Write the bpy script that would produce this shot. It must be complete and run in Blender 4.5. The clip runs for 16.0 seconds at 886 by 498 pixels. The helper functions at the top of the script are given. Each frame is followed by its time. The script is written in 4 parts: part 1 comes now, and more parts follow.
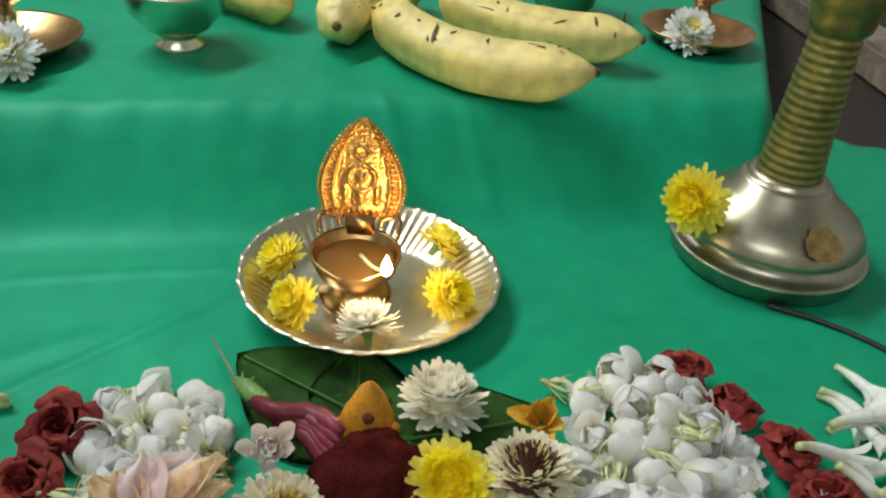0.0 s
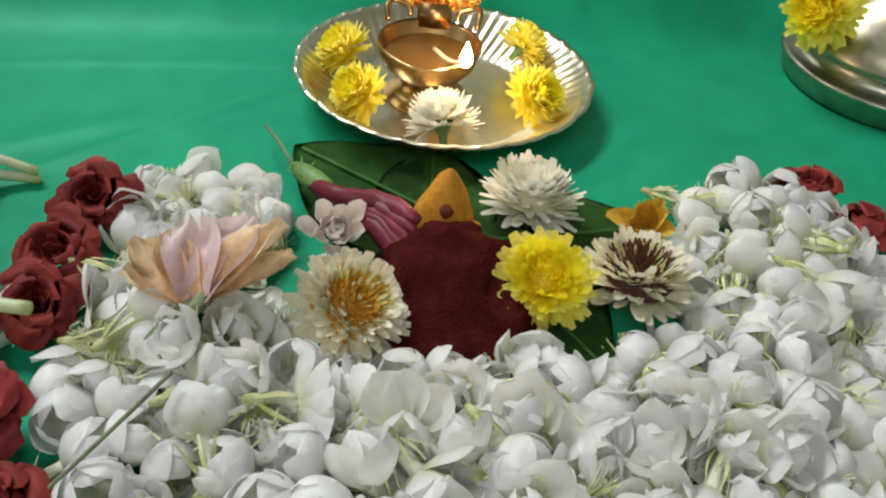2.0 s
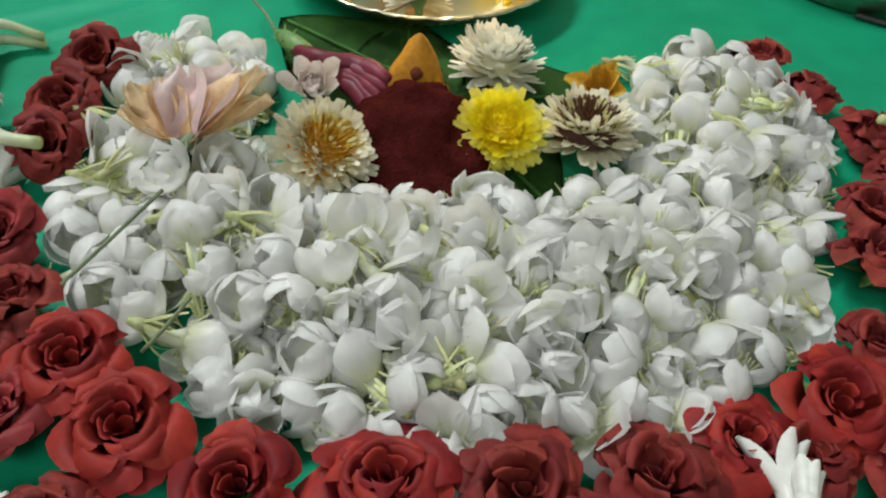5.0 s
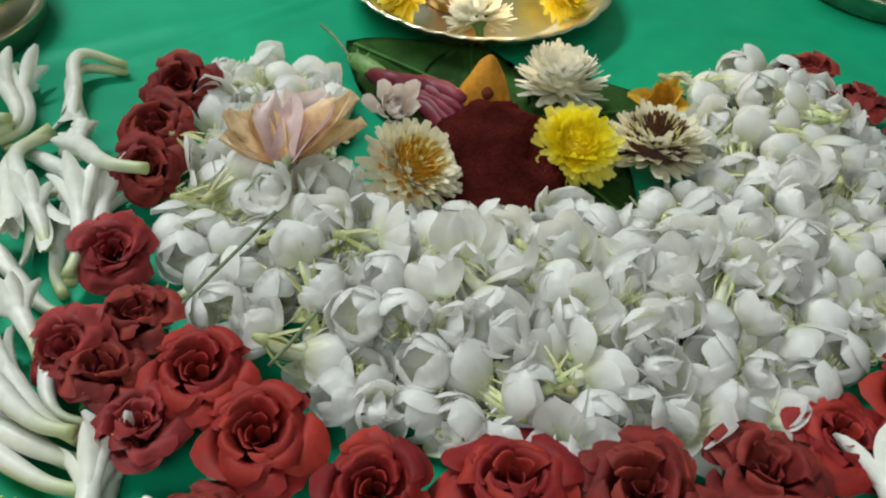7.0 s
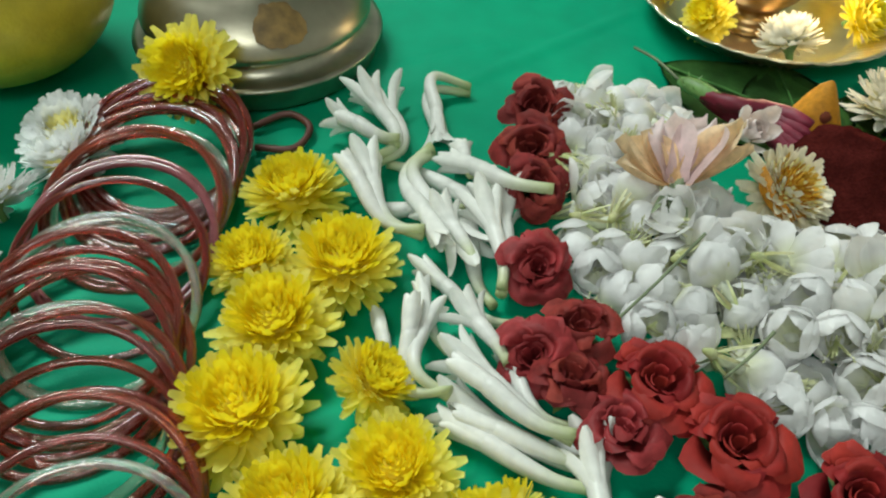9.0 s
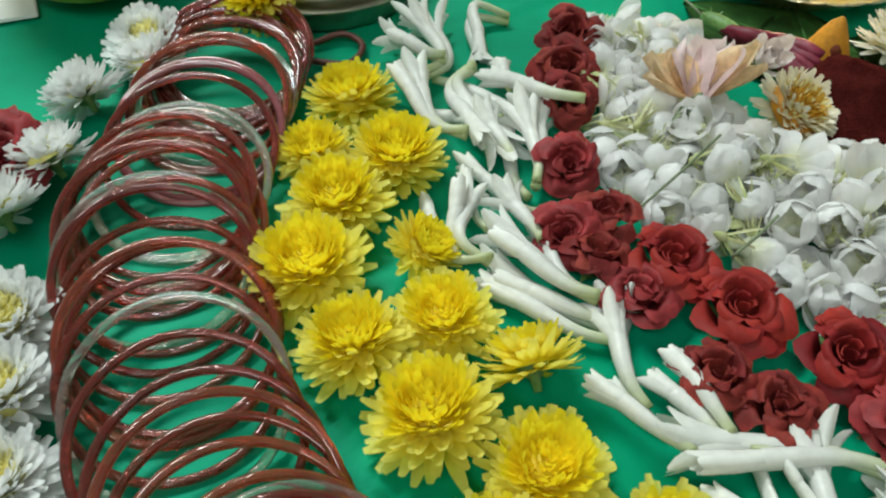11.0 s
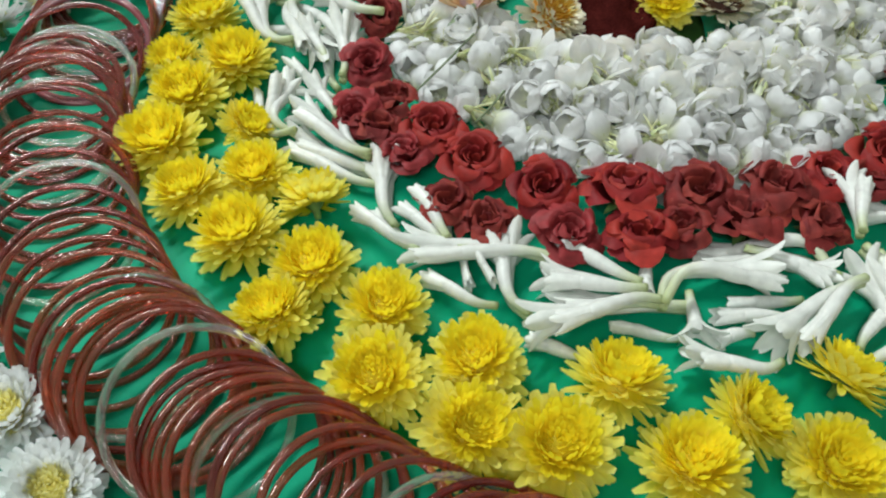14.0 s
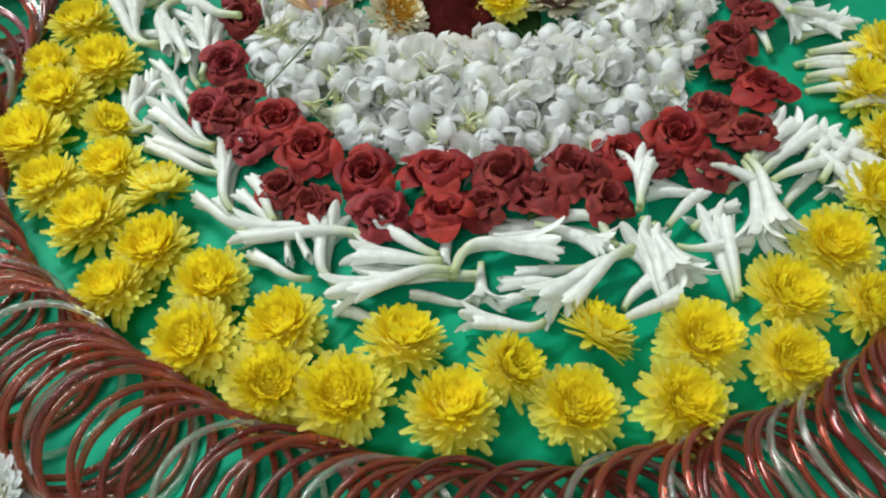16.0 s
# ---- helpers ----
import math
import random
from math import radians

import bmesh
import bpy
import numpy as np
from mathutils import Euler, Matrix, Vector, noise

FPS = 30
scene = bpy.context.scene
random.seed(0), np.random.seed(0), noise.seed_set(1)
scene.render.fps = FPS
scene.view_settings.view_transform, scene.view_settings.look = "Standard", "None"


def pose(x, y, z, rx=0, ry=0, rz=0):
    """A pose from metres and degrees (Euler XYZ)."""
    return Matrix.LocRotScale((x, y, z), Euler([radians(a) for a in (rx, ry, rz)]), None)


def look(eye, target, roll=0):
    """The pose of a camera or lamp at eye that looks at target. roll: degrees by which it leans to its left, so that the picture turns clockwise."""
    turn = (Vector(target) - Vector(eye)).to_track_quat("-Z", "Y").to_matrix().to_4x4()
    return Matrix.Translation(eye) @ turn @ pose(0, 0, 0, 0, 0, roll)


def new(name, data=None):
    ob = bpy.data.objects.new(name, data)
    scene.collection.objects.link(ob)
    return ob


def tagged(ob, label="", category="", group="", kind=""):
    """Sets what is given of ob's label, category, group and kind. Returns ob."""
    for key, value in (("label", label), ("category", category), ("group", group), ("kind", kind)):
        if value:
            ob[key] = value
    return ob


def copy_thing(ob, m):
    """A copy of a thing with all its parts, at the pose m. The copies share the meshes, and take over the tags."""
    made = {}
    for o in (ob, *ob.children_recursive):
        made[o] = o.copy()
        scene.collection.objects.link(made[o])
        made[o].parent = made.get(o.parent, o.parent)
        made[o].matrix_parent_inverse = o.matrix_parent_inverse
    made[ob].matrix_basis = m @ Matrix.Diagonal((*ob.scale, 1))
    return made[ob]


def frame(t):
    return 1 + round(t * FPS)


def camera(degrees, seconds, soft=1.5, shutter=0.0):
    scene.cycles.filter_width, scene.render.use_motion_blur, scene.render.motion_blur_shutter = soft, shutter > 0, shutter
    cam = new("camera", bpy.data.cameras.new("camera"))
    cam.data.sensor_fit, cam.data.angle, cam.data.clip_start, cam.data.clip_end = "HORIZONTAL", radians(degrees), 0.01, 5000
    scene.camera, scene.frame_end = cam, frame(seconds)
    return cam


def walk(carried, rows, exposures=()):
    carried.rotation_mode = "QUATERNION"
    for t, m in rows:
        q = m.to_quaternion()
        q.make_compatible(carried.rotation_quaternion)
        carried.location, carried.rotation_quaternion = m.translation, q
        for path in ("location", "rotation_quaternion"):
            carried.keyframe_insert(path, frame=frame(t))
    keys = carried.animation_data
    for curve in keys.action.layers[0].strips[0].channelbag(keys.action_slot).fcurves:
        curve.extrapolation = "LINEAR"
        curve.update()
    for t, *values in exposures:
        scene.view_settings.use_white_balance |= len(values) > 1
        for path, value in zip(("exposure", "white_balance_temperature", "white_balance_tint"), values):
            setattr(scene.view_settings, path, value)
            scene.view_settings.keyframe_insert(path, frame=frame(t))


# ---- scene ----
cam = camera(57.37, 16.0, soft=2.2)
ROWS = [
    (0, 0.0002, 0.0001, 0.2668, -0.00, -33.44, 5.15),
    (0.5, -0.0116, -0.0030, 0.2445, 0.57, -35.00, 5.43),
    (1, -0.0188, 0.0025, 0.2226, 1.65, -36.69, 5.86),
    (1.5, -0.0220, 0.0098, 0.2037, 2.05, -39.03, 6.55),
    (2, -0.0167, 0.0107, 0.1967, 1.93, -40.28, 6.62),
    (2.5, -0.0153, 0.0100, 0.1845, 2.03, -41.37, 7.02),
    (3, -0.0159, 0.0107, 0.1735, 2.10, -42.84, 6.92),
    (3.5, -0.0257, 0.0076, 0.1721, 2.32, -44.08, 6.87),
    (4, -0.0271, -0.0067, 0.1741, 2.97, -44.16, 6.18),
    (4.5, -0.0012, -0.0206, 0.1827, 2.97, -45.55, 6.39),
    (4.7, 0.0051, -0.0250, 0.1932, 2.49, -45.56, 6.76),
    (6.8, -0.0173, -0.0373, 0.2077, 1.86, -44.79, 5.90),
    (7, -0.0270, -0.0407, 0.2064, 1.99, -44.84, 5.71),
    (7.5, -0.0691, -0.0499, 0.2062, 2.93, -44.54, 5.29),
    (8, -0.1083, -0.0568, 0.2155, 5.78, -44.80, 3.51),
    (8.5, -0.1318, -0.0637, 0.2204, 7.19, -45.05, 2.71),
    (9, -0.1443, -0.0661, 0.2184, 8.10, -45.26, 2.74),
    (9.2, -0.1499, -0.0685, 0.2164, 8.41, -45.29, 2.90),
    (11.3, -0.1429, -0.1269, 0.2202, 9.40, -47.05, 3.68),
    (11.5, -0.1385, -0.1335, 0.2237, 9.45, -47.60, 3.60),
    (12, -0.1240, -0.1493, 0.2367, 9.46, -48.35, 3.63),
    (12.5, -0.1104, -0.1628, 0.2457, 9.14, -48.64, 3.67),
    (13, -0.0989, -0.1739, 0.2506, 9.09, -49.47, 3.67),
    (13.5, -0.0702, -0.1861, 0.2646, 8.74, -50.34, 2.86),
    (14, -0.0502, -0.1950, 0.2755, 7.98, -50.61, 2.31),
    (14.5, -0.0273, -0.1987, 0.2877, 7.82, -51.64, 2.14),
    (15, -0.0084, -0.2044, 0.2971, 7.98, -51.49, 1.36),
    (15.5, 0.0160, -0.2072, 0.3076, 8.02, -52.19, 0.79),
    (16, 0.0373, -0.2098, 0.3171, 8.15, -52.54, 0.79),
]
EXPOSURES = [(0, -0.55, 6500, 11), (2, -0.48, 6500, 14), (4.5, -0.46, 6500, 10), (7, -0.5, 6450, 8), (9, -0.48, 6400, 4), (12, -0.38, 6300, 6), (14, -0.28, 6250, 9), (16, -0.25, 6250, 10)]
walk(cam, [(t, pose(x, y, z, 90 + pitch, 0, yaw) @ pose(0, 0, 0, 0, 0, roll)) for t, x, y, z, yaw, pitch, roll in ROWS], EXPOSURES)

# ---- light: a dim room with an unseen tube lamp and an added front fill ----
TAU = 2 * math.pi
world = bpy.data.worlds.new("room_world")
scene.world = world
world.use_nodes = True
world.node_tree.nodes["Background"].inputs[0].default_value = (0.75, 0.85, 1.0, 1)
world.node_tree.nodes["Background"].inputs[1].default_value = 0.05


def area_light(name, place, target, length, width, watts, colour):
    data = bpy.data.lights.new(name, "AREA")
    data.shape, data.size, data.size_y, data.energy, data.color = "RECTANGLE", length, width, watts, colour
    new(name, data).matrix_world = look(place, target)


area_light("ceiling_tube", (-1.0, 0.9, 1.6), (-0.05, 0.2, 0), 1.2, 0.22, 47, (0.95, 1.0, 0.98))
# fill from the camera side, added to lift dark gaps; no known lamp there
area_light("front_fill", (-0.35, -1.2, 1.7), (0, 0.2, 0), 1.2, 0.3, 18, (0.95, 1.0, 0.98))


# ---- materials ----
def material(name, colour, rough=0.6, tip=None, vary=0.12, grain=300.0, amount=0.12, bump=0.0, metal=0.0, see=0.0, clear=0.0, coat=0.0, hue=0.0, ramp=(0.0, 1.0), bumpscale=None, spec=0.5):
    """A procedural surface: base to tip colour along the piece, grain and blotches, a different tone on each object."""
    mat = bpy.data.materials.new(name)
    mat.use_nodes = True
    nt = mat.node_tree
    n, l = nt.nodes, nt.links
    out, bsdf = n["Material Output"], n["Principled BSDF"]
    bsdf.inputs["Roughness"].default_value = rough
    bsdf.inputs["Metallic"].default_value = metal
    bsdf.inputs["Specular IOR Level"].default_value = spec
    bsdf.inputs["Transmission Weight"].default_value = clear
    bsdf.inputs["Coat Weight"].default_value = coat
    coord = n.new("ShaderNodeTexCoord")
    fine = n.new("ShaderNodeTexNoise")
    fine.inputs["Scale"].default_value, fine.inputs["Detail"].default_value = grain, 4
    coarse = n.new("ShaderNodeTexNoise")
    coarse.inputs["Scale"].default_value, coarse.inputs["Detail"].default_value = grain / 7, 2
    for node in (fine, coarse):
        l.new(coord.outputs["Object"], node.inputs["Vector"])
    src = None
    if tip:
        att = n.new("ShaderNodeAttribute")
        att.attribute_name = "along"
        span = n.new("ShaderNodeMapRange")
        span.inputs["From Min"].default_value, span.inputs["From Max"].default_value = ramp
        l.new(att.outputs["Fac"], span.inputs["Value"])
        mix = n.new("ShaderNodeMix")
        mix.data_type = "RGBA"
        mix.inputs["A"].default_value, mix.inputs["B"].default_value = (*colour, 1), (*tip, 1)
        l.new(span.outputs["Result"], mix.inputs["Factor"])
        src = mix.outputs["Result"]
    info = n.new("ShaderNodeObjectInfo")
    tone = n.new("ShaderNodeMath")
    tone.operation = "MULTIPLY_ADD"
    tone.inputs[1].default_value, tone.inputs[2].default_value = 2 * vary, 1 - vary
    l.new(info.outputs["Random"], tone.inputs[0])
    last = tone.outputs[0]
    for node in (fine, coarse):
        step = n.new("ShaderNodeMapRange")
        step.inputs["From Min"].default_value, step.inputs["From Max"].default_value = 0.3, 0.7
        step.inputs["To Min"].default_value, step.inputs["To Max"].default_value = 1 - amount, 1 + amount
        l.new(node.outputs["Fac"], step.inputs["Value"])
        mul = n.new("ShaderNodeMath")
        mul.operation = "MULTIPLY"
        l.new(last, mul.inputs[0]), l.new(step.outputs["Result"], mul.inputs[1])
        last = mul.outputs[0]
    hsv = n.new("ShaderNodeHueSaturation")
    hsv.inputs["Color"].default_value = (*colour, 1)
    if src:
        l.new(src, hsv.inputs["Color"])
    l.new(last, hsv.inputs["Value"])
    if hue:
        turn = n.new("ShaderNodeMapRange")
        turn.inputs["To Min"].default_value, turn.inputs["To Max"].default_value = 0.5 - hue, 0.5 + hue
        l.new(info.outputs["Random"], turn.inputs["Value"]), l.new(turn.outputs["Result"], hsv.inputs["Hue"])
    l.new(hsv.outputs["Color"], bsdf.inputs["Base Color"])
    if bump:
        b = n.new("ShaderNodeBump")
        b.inputs["Strength"].default_value, b.inputs["Distance"].default_value = min(1, bump), 0.001
        height = fine
        if bumpscale:
            height = n.new("ShaderNodeTexNoise")
            height.inputs["Scale"].default_value, height.inputs["Detail"].default_value = bumpscale, 3
            l.new(coord.outputs["Object"], height.inputs["Vector"])
        l.new(height.outputs["Fac"], b.inputs["Height"]), l.new(b.outputs["Normal"], bsdf.inputs["Normal"])
    if see:
        thin = n.new("ShaderNodeBsdfTranslucent")
        l.new(hsv.outputs["Color"], thin.inputs["Color"])
        both = n.new("ShaderNodeMixShader")
        both.inputs[0].default_value = see
        l.new(bsdf.outputs[0], both.inputs[1]), l.new(thin.outputs[0], both.inputs[2]), l.new(both.outputs[0], out.inputs[0])
    return mat


def glow(name, colour, strength):
    mat = bpy.data.materials.new(name)
    mat.use_nodes = True
    bsdf = mat.node_tree.nodes["Principled BSDF"]
    bsdf.inputs["Emission Color"].default_value, bsdf.inputs["Emission Strength"].default_value = (*colour, 1), strength
    return mat


CLOTH = material("green_satin", (0.008, 0.275, 0.142), 0.46, vary=0, grain=60, amount=0.07, bump=0.12, bumpscale=900, spec=0.3)
CLOTH.node_tree.nodes["Principled BSDF"].inputs["Specular Tint"].default_value = (0.15, 1.0, 0.7, 1)
FLOOR = material("dark_floor", (0.03, 0.02, 0.015), 0.85, vary=0, grain=40, amount=0.2)
PLANK = material("worn_plank", (0.2, 0.16, 0.12), 0.6, vary=0, grain=90, amount=0.3, bump=0.3)
PLASTER = material("plaster", (0.82, 0.82, 0.78), 0.9, vary=0, grain=8, amount=0.05, bump=0.1)
YELLOW = material("yellow_petal", (0.98, 0.84, 0.025), 0.5, (0.98, 0.92, 0.22), vary=0.05, grain=400, amount=0.05, see=0.5, ramp=(0.3, 1))
DEEP = material("deep_yellow_petal", (0.98, 0.81, 0.01), 0.5, (0.98, 0.88, 0.04), vary=0.05, grain=400, amount=0.05, see=0.5)
WHITE = material("white_petal", (0.9, 0.89, 0.62), 0.5, (0.93, 0.94, 0.93), vary=0.04, grain=300, amount=0.06, see=0.3, ramp=(0.1, 0.5))
WITHERED = material("withered_cream_petal", (0.78, 0.66, 0.36), 0.55, (0.88, 0.83, 0.66), vary=0.05, grain=300, amount=0.12, see=0.35, ramp=(0.1, 0.8))
IVORY = material("ivory_petal", (0.86, 0.82, 0.55), 0.5, (0.9, 0.88, 0.78), vary=0.04, grain=300, amount=0.07, see=0.4, ramp=(0.1, 0.6))
CREAM = material("pale_yellow_centre", (0.9, 0.82, 0.26), 0.55, (0.93, 0.89, 0.52), vary=0.06, grain=400, amount=0.1, see=0.25)
JASMINE = material("jasmine_petal", (0.74, 0.76, 0.5), 0.42, (0.89, 0.885, 0.875), vary=0.06, grain=210, amount=0.06, see=0.42, ramp=(0.0, 0.55), bump=0.3, bumpscale=420)
CALYX = material("jasmine_calyx", (0.42, 0.45, 0.17), 0.5, (0.66, 0.65, 0.38), vary=0.2, grain=500, amount=0.2, see=0.15, hue=0.03)
TUBE = material("jasmine_tube", (0.5, 0.56, 0.3), 0.5, (0.76, 0.78, 0.66), vary=0.1, grain=400, amount=0.1, see=0.2)
TUBEROSE = material("tuberose", (0.55, 0.62, 0.3), 0.4, (0.85, 0.85, 0.8), vary=0.04, grain=200, amount=0.07, see=0.2, ramp=(0.0, 0.45))
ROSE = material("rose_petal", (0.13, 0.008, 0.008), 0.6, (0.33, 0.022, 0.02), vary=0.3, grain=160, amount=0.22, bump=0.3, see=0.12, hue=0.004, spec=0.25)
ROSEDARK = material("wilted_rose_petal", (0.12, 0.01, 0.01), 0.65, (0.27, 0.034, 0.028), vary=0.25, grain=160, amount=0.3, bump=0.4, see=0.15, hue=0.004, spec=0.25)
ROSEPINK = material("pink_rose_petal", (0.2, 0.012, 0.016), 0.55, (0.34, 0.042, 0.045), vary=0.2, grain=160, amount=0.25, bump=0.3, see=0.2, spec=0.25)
MAGENTA = material("magenta_petal", (0.15, 0.007, 0.022), 0.5, (0.22, 0.022, 0.048), vary=0.1, grain=200, amount=0.25, bump=0.3, see=0.2)
LEAF = material("betel_leaf", (0.045, 0.13, 0.028), 0.8, spec=0.2, vary=0.15, grain=120, amount=0.25, bump=0.3)
SEPAL = material("green_sepal", (0.13, 0.25, 0.07), 0.5, vary=0.15, grain=300, amount=0.2, see=0.1)
STALK = material("dry_stalk", (0.16, 0.2, 0.11), 0.7, vary=0.15, grain=300, amount=0.25)
BURNT = material("burnt_floret", (0.05, 0.014, 0.007), 0.8, (0.16, 0.06, 0.025), vary=0.2, grain=500, amount=0.3)
ORANGE = material("orange_floret", (0.6, 0.26, 0.01), 0.6, (0.78, 0.5, 0.06), vary=0.1, grain=500, amount=0.2, see=0.2)
PEACH = material("peach_petal", (0.76, 0.5, 0.26), 0.6, (0.82, 0.64, 0.42), vary=0.1, grain=220, amount=0.18, bump=0.3, see=0.35)
PINK = material("pale_pink_petal", (0.72, 0.5, 0.5), 0.5, (0.86, 0.73, 0.73), vary=0.05, grain=260, amount=0.1, bump=0.2, see=0.35)
BLUSH = material("blush_petal", (0.8, 0.68, 0.62), 0.45, (0.92, 0.83, 0.81), vary=0.06, grain=260, amount=0.1, see=0.3)
KUMKUM = material("kumkum_powder", (0.056, 0.0095, 0.008), 0.95, spec=0.0, vary=0, grain=900, amount=0.3, bump=1.0)
TURMERIC = material("turmeric_paste", (0.62, 0.26, 0.012), 0.75, vary=0, grain=300, amount=0.2, bump=0.6)
SPOT = material("kumkum_dot", (0.16, 0.03, 0.008), 0.9, vary=0, grain=600, amount=0.25, bump=0.5)
REDGLASS = material("red_glass", (0.52, 0.095, 0.055), 0.06, vary=0.3, grain=300, amount=0.12, clear=0.82, coat=0.6, hue=0.01)
CLEARGLASS = material("clear_glass", (0.96, 0.95, 0.86), 0.04, vary=0.05, grain=300, amount=0.05, clear=0.93, coat=1.0)
# the mauve tint paints in the silvery reflection on a few bangles
SHINEGLASS = material("mauve_shine_glass", (0.3, 0.09, 0.1), 0.1, vary=0.1, grain=300, amount=0.1, clear=0.3, coat=1.0)
# bangles carry a thin metallic lustre over the glass
for lustre in (REDGLASS, CLEARGLASS, SHINEGLASS):
    lustre.node_tree.nodes["Principled BSDF"].inputs["Coat IOR"].default_value = 1.5
    lustre.node_tree.nodes["Principled BSDF"].inputs["Coat Roughness"].default_value = 0.07
FOOTMETAL = material("dull_foot_metal", (0.4, 0.37, 0.29), 0.34, vary=0, grain=90, amount=0.2, metal=1.0, bump=0.08)
STEEL = material("steel", (0.74, 0.68, 0.55), 0.26, vary=0, grain=90, amount=0.1, metal=1.0, bump=0.06)
WARMSTEEL = material("warm_steel", (0.72, 0.65, 0.5), 0.3, vary=0, grain=90, amount=0.12, metal=1.0, bump=0.06)
BRASS = material("brass", (0.36, 0.23, 0.1), 0.3, vary=0, grain=200, amount=0.18, metal=1.0, bump=0.15)
GOLD = material("gilt_brass", (0.6, 0.34, 0.1), 0.36, vary=0, grain=300, amount=0.15, metal=1.0, bump=0.2)
OLDBRASS = material("dull_steel_brass", (0.4, 0.365, 0.275), 0.34, vary=0, grain=60, amount=0.16, metal=1.0, bump=0.1)
STEMBRASS = material("greenish_brass_stem", (0.25, 0.21, 0.07), 0.42, vary=0, grain=200, amount=0.25, metal=0.8, bump=0.2)
COPPER = material("copper", (0.62, 0.32, 0.15), 0.3, vary=0, grain=120, amount=0.2, metal=1.0, bump=0.1)
SMUDGE_REFLECTION = material("smudge_reflection", (0.16, 0.1, 0.03), 0.5, vary=0, grain=200, amount=0.4)
BANANA = material("banana_skin", (0.74, 0.57, 0.16), 0.5, (0.8, 0.65, 0.25), vary=0.05, grain=80, amount=0.2, bump=0.15)
BRUISE = material("banana_bruise", (0.12, 0.075, 0.025), 0.7, vary=0, grain=300, amount=0.3)
FRUIT = material("yellow_fruit_skin", (0.5, 0.4, 0.03), 0.4, vary=0, grain=90, amount=0.15, bump=0.3, bumpscale=500)
PASTE = material("peach_paste", (0.62, 0.36, 0.2), 0.6, vary=0, grain=200, amount=0.15, bump=0.4)
CORD = material("brown_cord", (0.1, 0.03, 0.02), 0.5, vary=0.1, grain=400, amount=0.25)
WIRE = material("dark_wire", (0.02, 0.025, 0.02), 0.5, vary=0, grain=300, amount=0.2)
PAPER = material("white_paper", (0.75, 0.76, 0.74), 0.8, vary=0, grain=100, amount=0.06)
WICK = material("cotton_wick", (0.6, 0.5, 0.3), 0.9, vary=0, grain=900, amount=0.2)
OIL = material("lamp_oil", (0.1, 0.05, 0.012), 0.3, vary=0, grain=40, amount=0.1)
FLAME = glow("flame", (1.0, 0.72, 0.34), 60.0)


# ---- mesh helpers ----
def mesh(name, bm, mat, smooth=True):
    data = bpy.data.meshes.new(name)
    bmesh.ops.recalc_face_normals(bm, faces=bm.faces[:])
    if smooth:
        for f in bm.faces:
            f.smooth = True
    bm.to_mesh(data)
    bm.free()
    data.materials.append(mat)
    return data


def part(name, bm, mat, parent, label="", smooth=True):
    """Links a bmesh as one mesh object under a thing or under a part."""
    ob = new(name, mesh(name, bm, mat, smooth))
    ob.parent = parent
    return tagged(ob, label)


def thing(name, label, category, group="", kind="", m=None):
    ob = tagged(new(name), label, category, group, kind)
    ob.empty_display_size = 0.01
    if m is not None:
        ob.matrix_basis = m
    return ob


def along(bm):
    return bm.verts.layers.float.get("along") or bm.verts.layers.float.new("along")


def petal(bm, az, e0, curl, length, width, cup, r0=0.0, z0=0.0, n=5, m=4, peak=1.3, wave=0.0, blunt=0.1, round_tip=False, square=0.2):
    """One petal as a curved sheet: it leaves the axis at azimuth az and rise e0 and bends by curl on its way (degrees)."""
    lay = along(bm)
    ca, sa = math.cos(radians(az)), math.sin(radians(az))
    r, z, rows = r0, z0, []
    ph = random.uniform(0, TAU)
    for i in range(n + 1):
        s = i / n
        e = radians(e0 + curl * s)
        half = width / 2 * max(blunt, math.sin(math.pi * (0.16 + 0.84 * s**peak)) ** 0.8)
        if round_tip:
            half = width / 2 * (blunt + (1 - blunt) * math.sin(min(1, s / 0.7) * math.pi / 2)) * math.sqrt(max(square, 1 - (max(0, s - 0.55) / 0.455) ** 2))
        row = []
        for j in range(m + 1):
            v = 2 * j / m - 1
            lift = cup * half * v * v + wave * width * math.sin(ph + 5 * v + 3 * s) * s
            x, y, h = r - math.sin(e) * lift, half * v, z + math.cos(e) * lift
            vert = bm.verts.new((ca * x - sa * y, sa * x + ca * y, h))
            vert[lay] = s
            row.append(vert)
        rows.append(row)
        r += length / n * math.cos(e)
        z += length / n * math.sin(e)
    for a, b in zip(rows, rows[1:]):
        for j in range(m):
            bm.faces.new((a[j], a[j + 1], b[j + 1], b[j]))


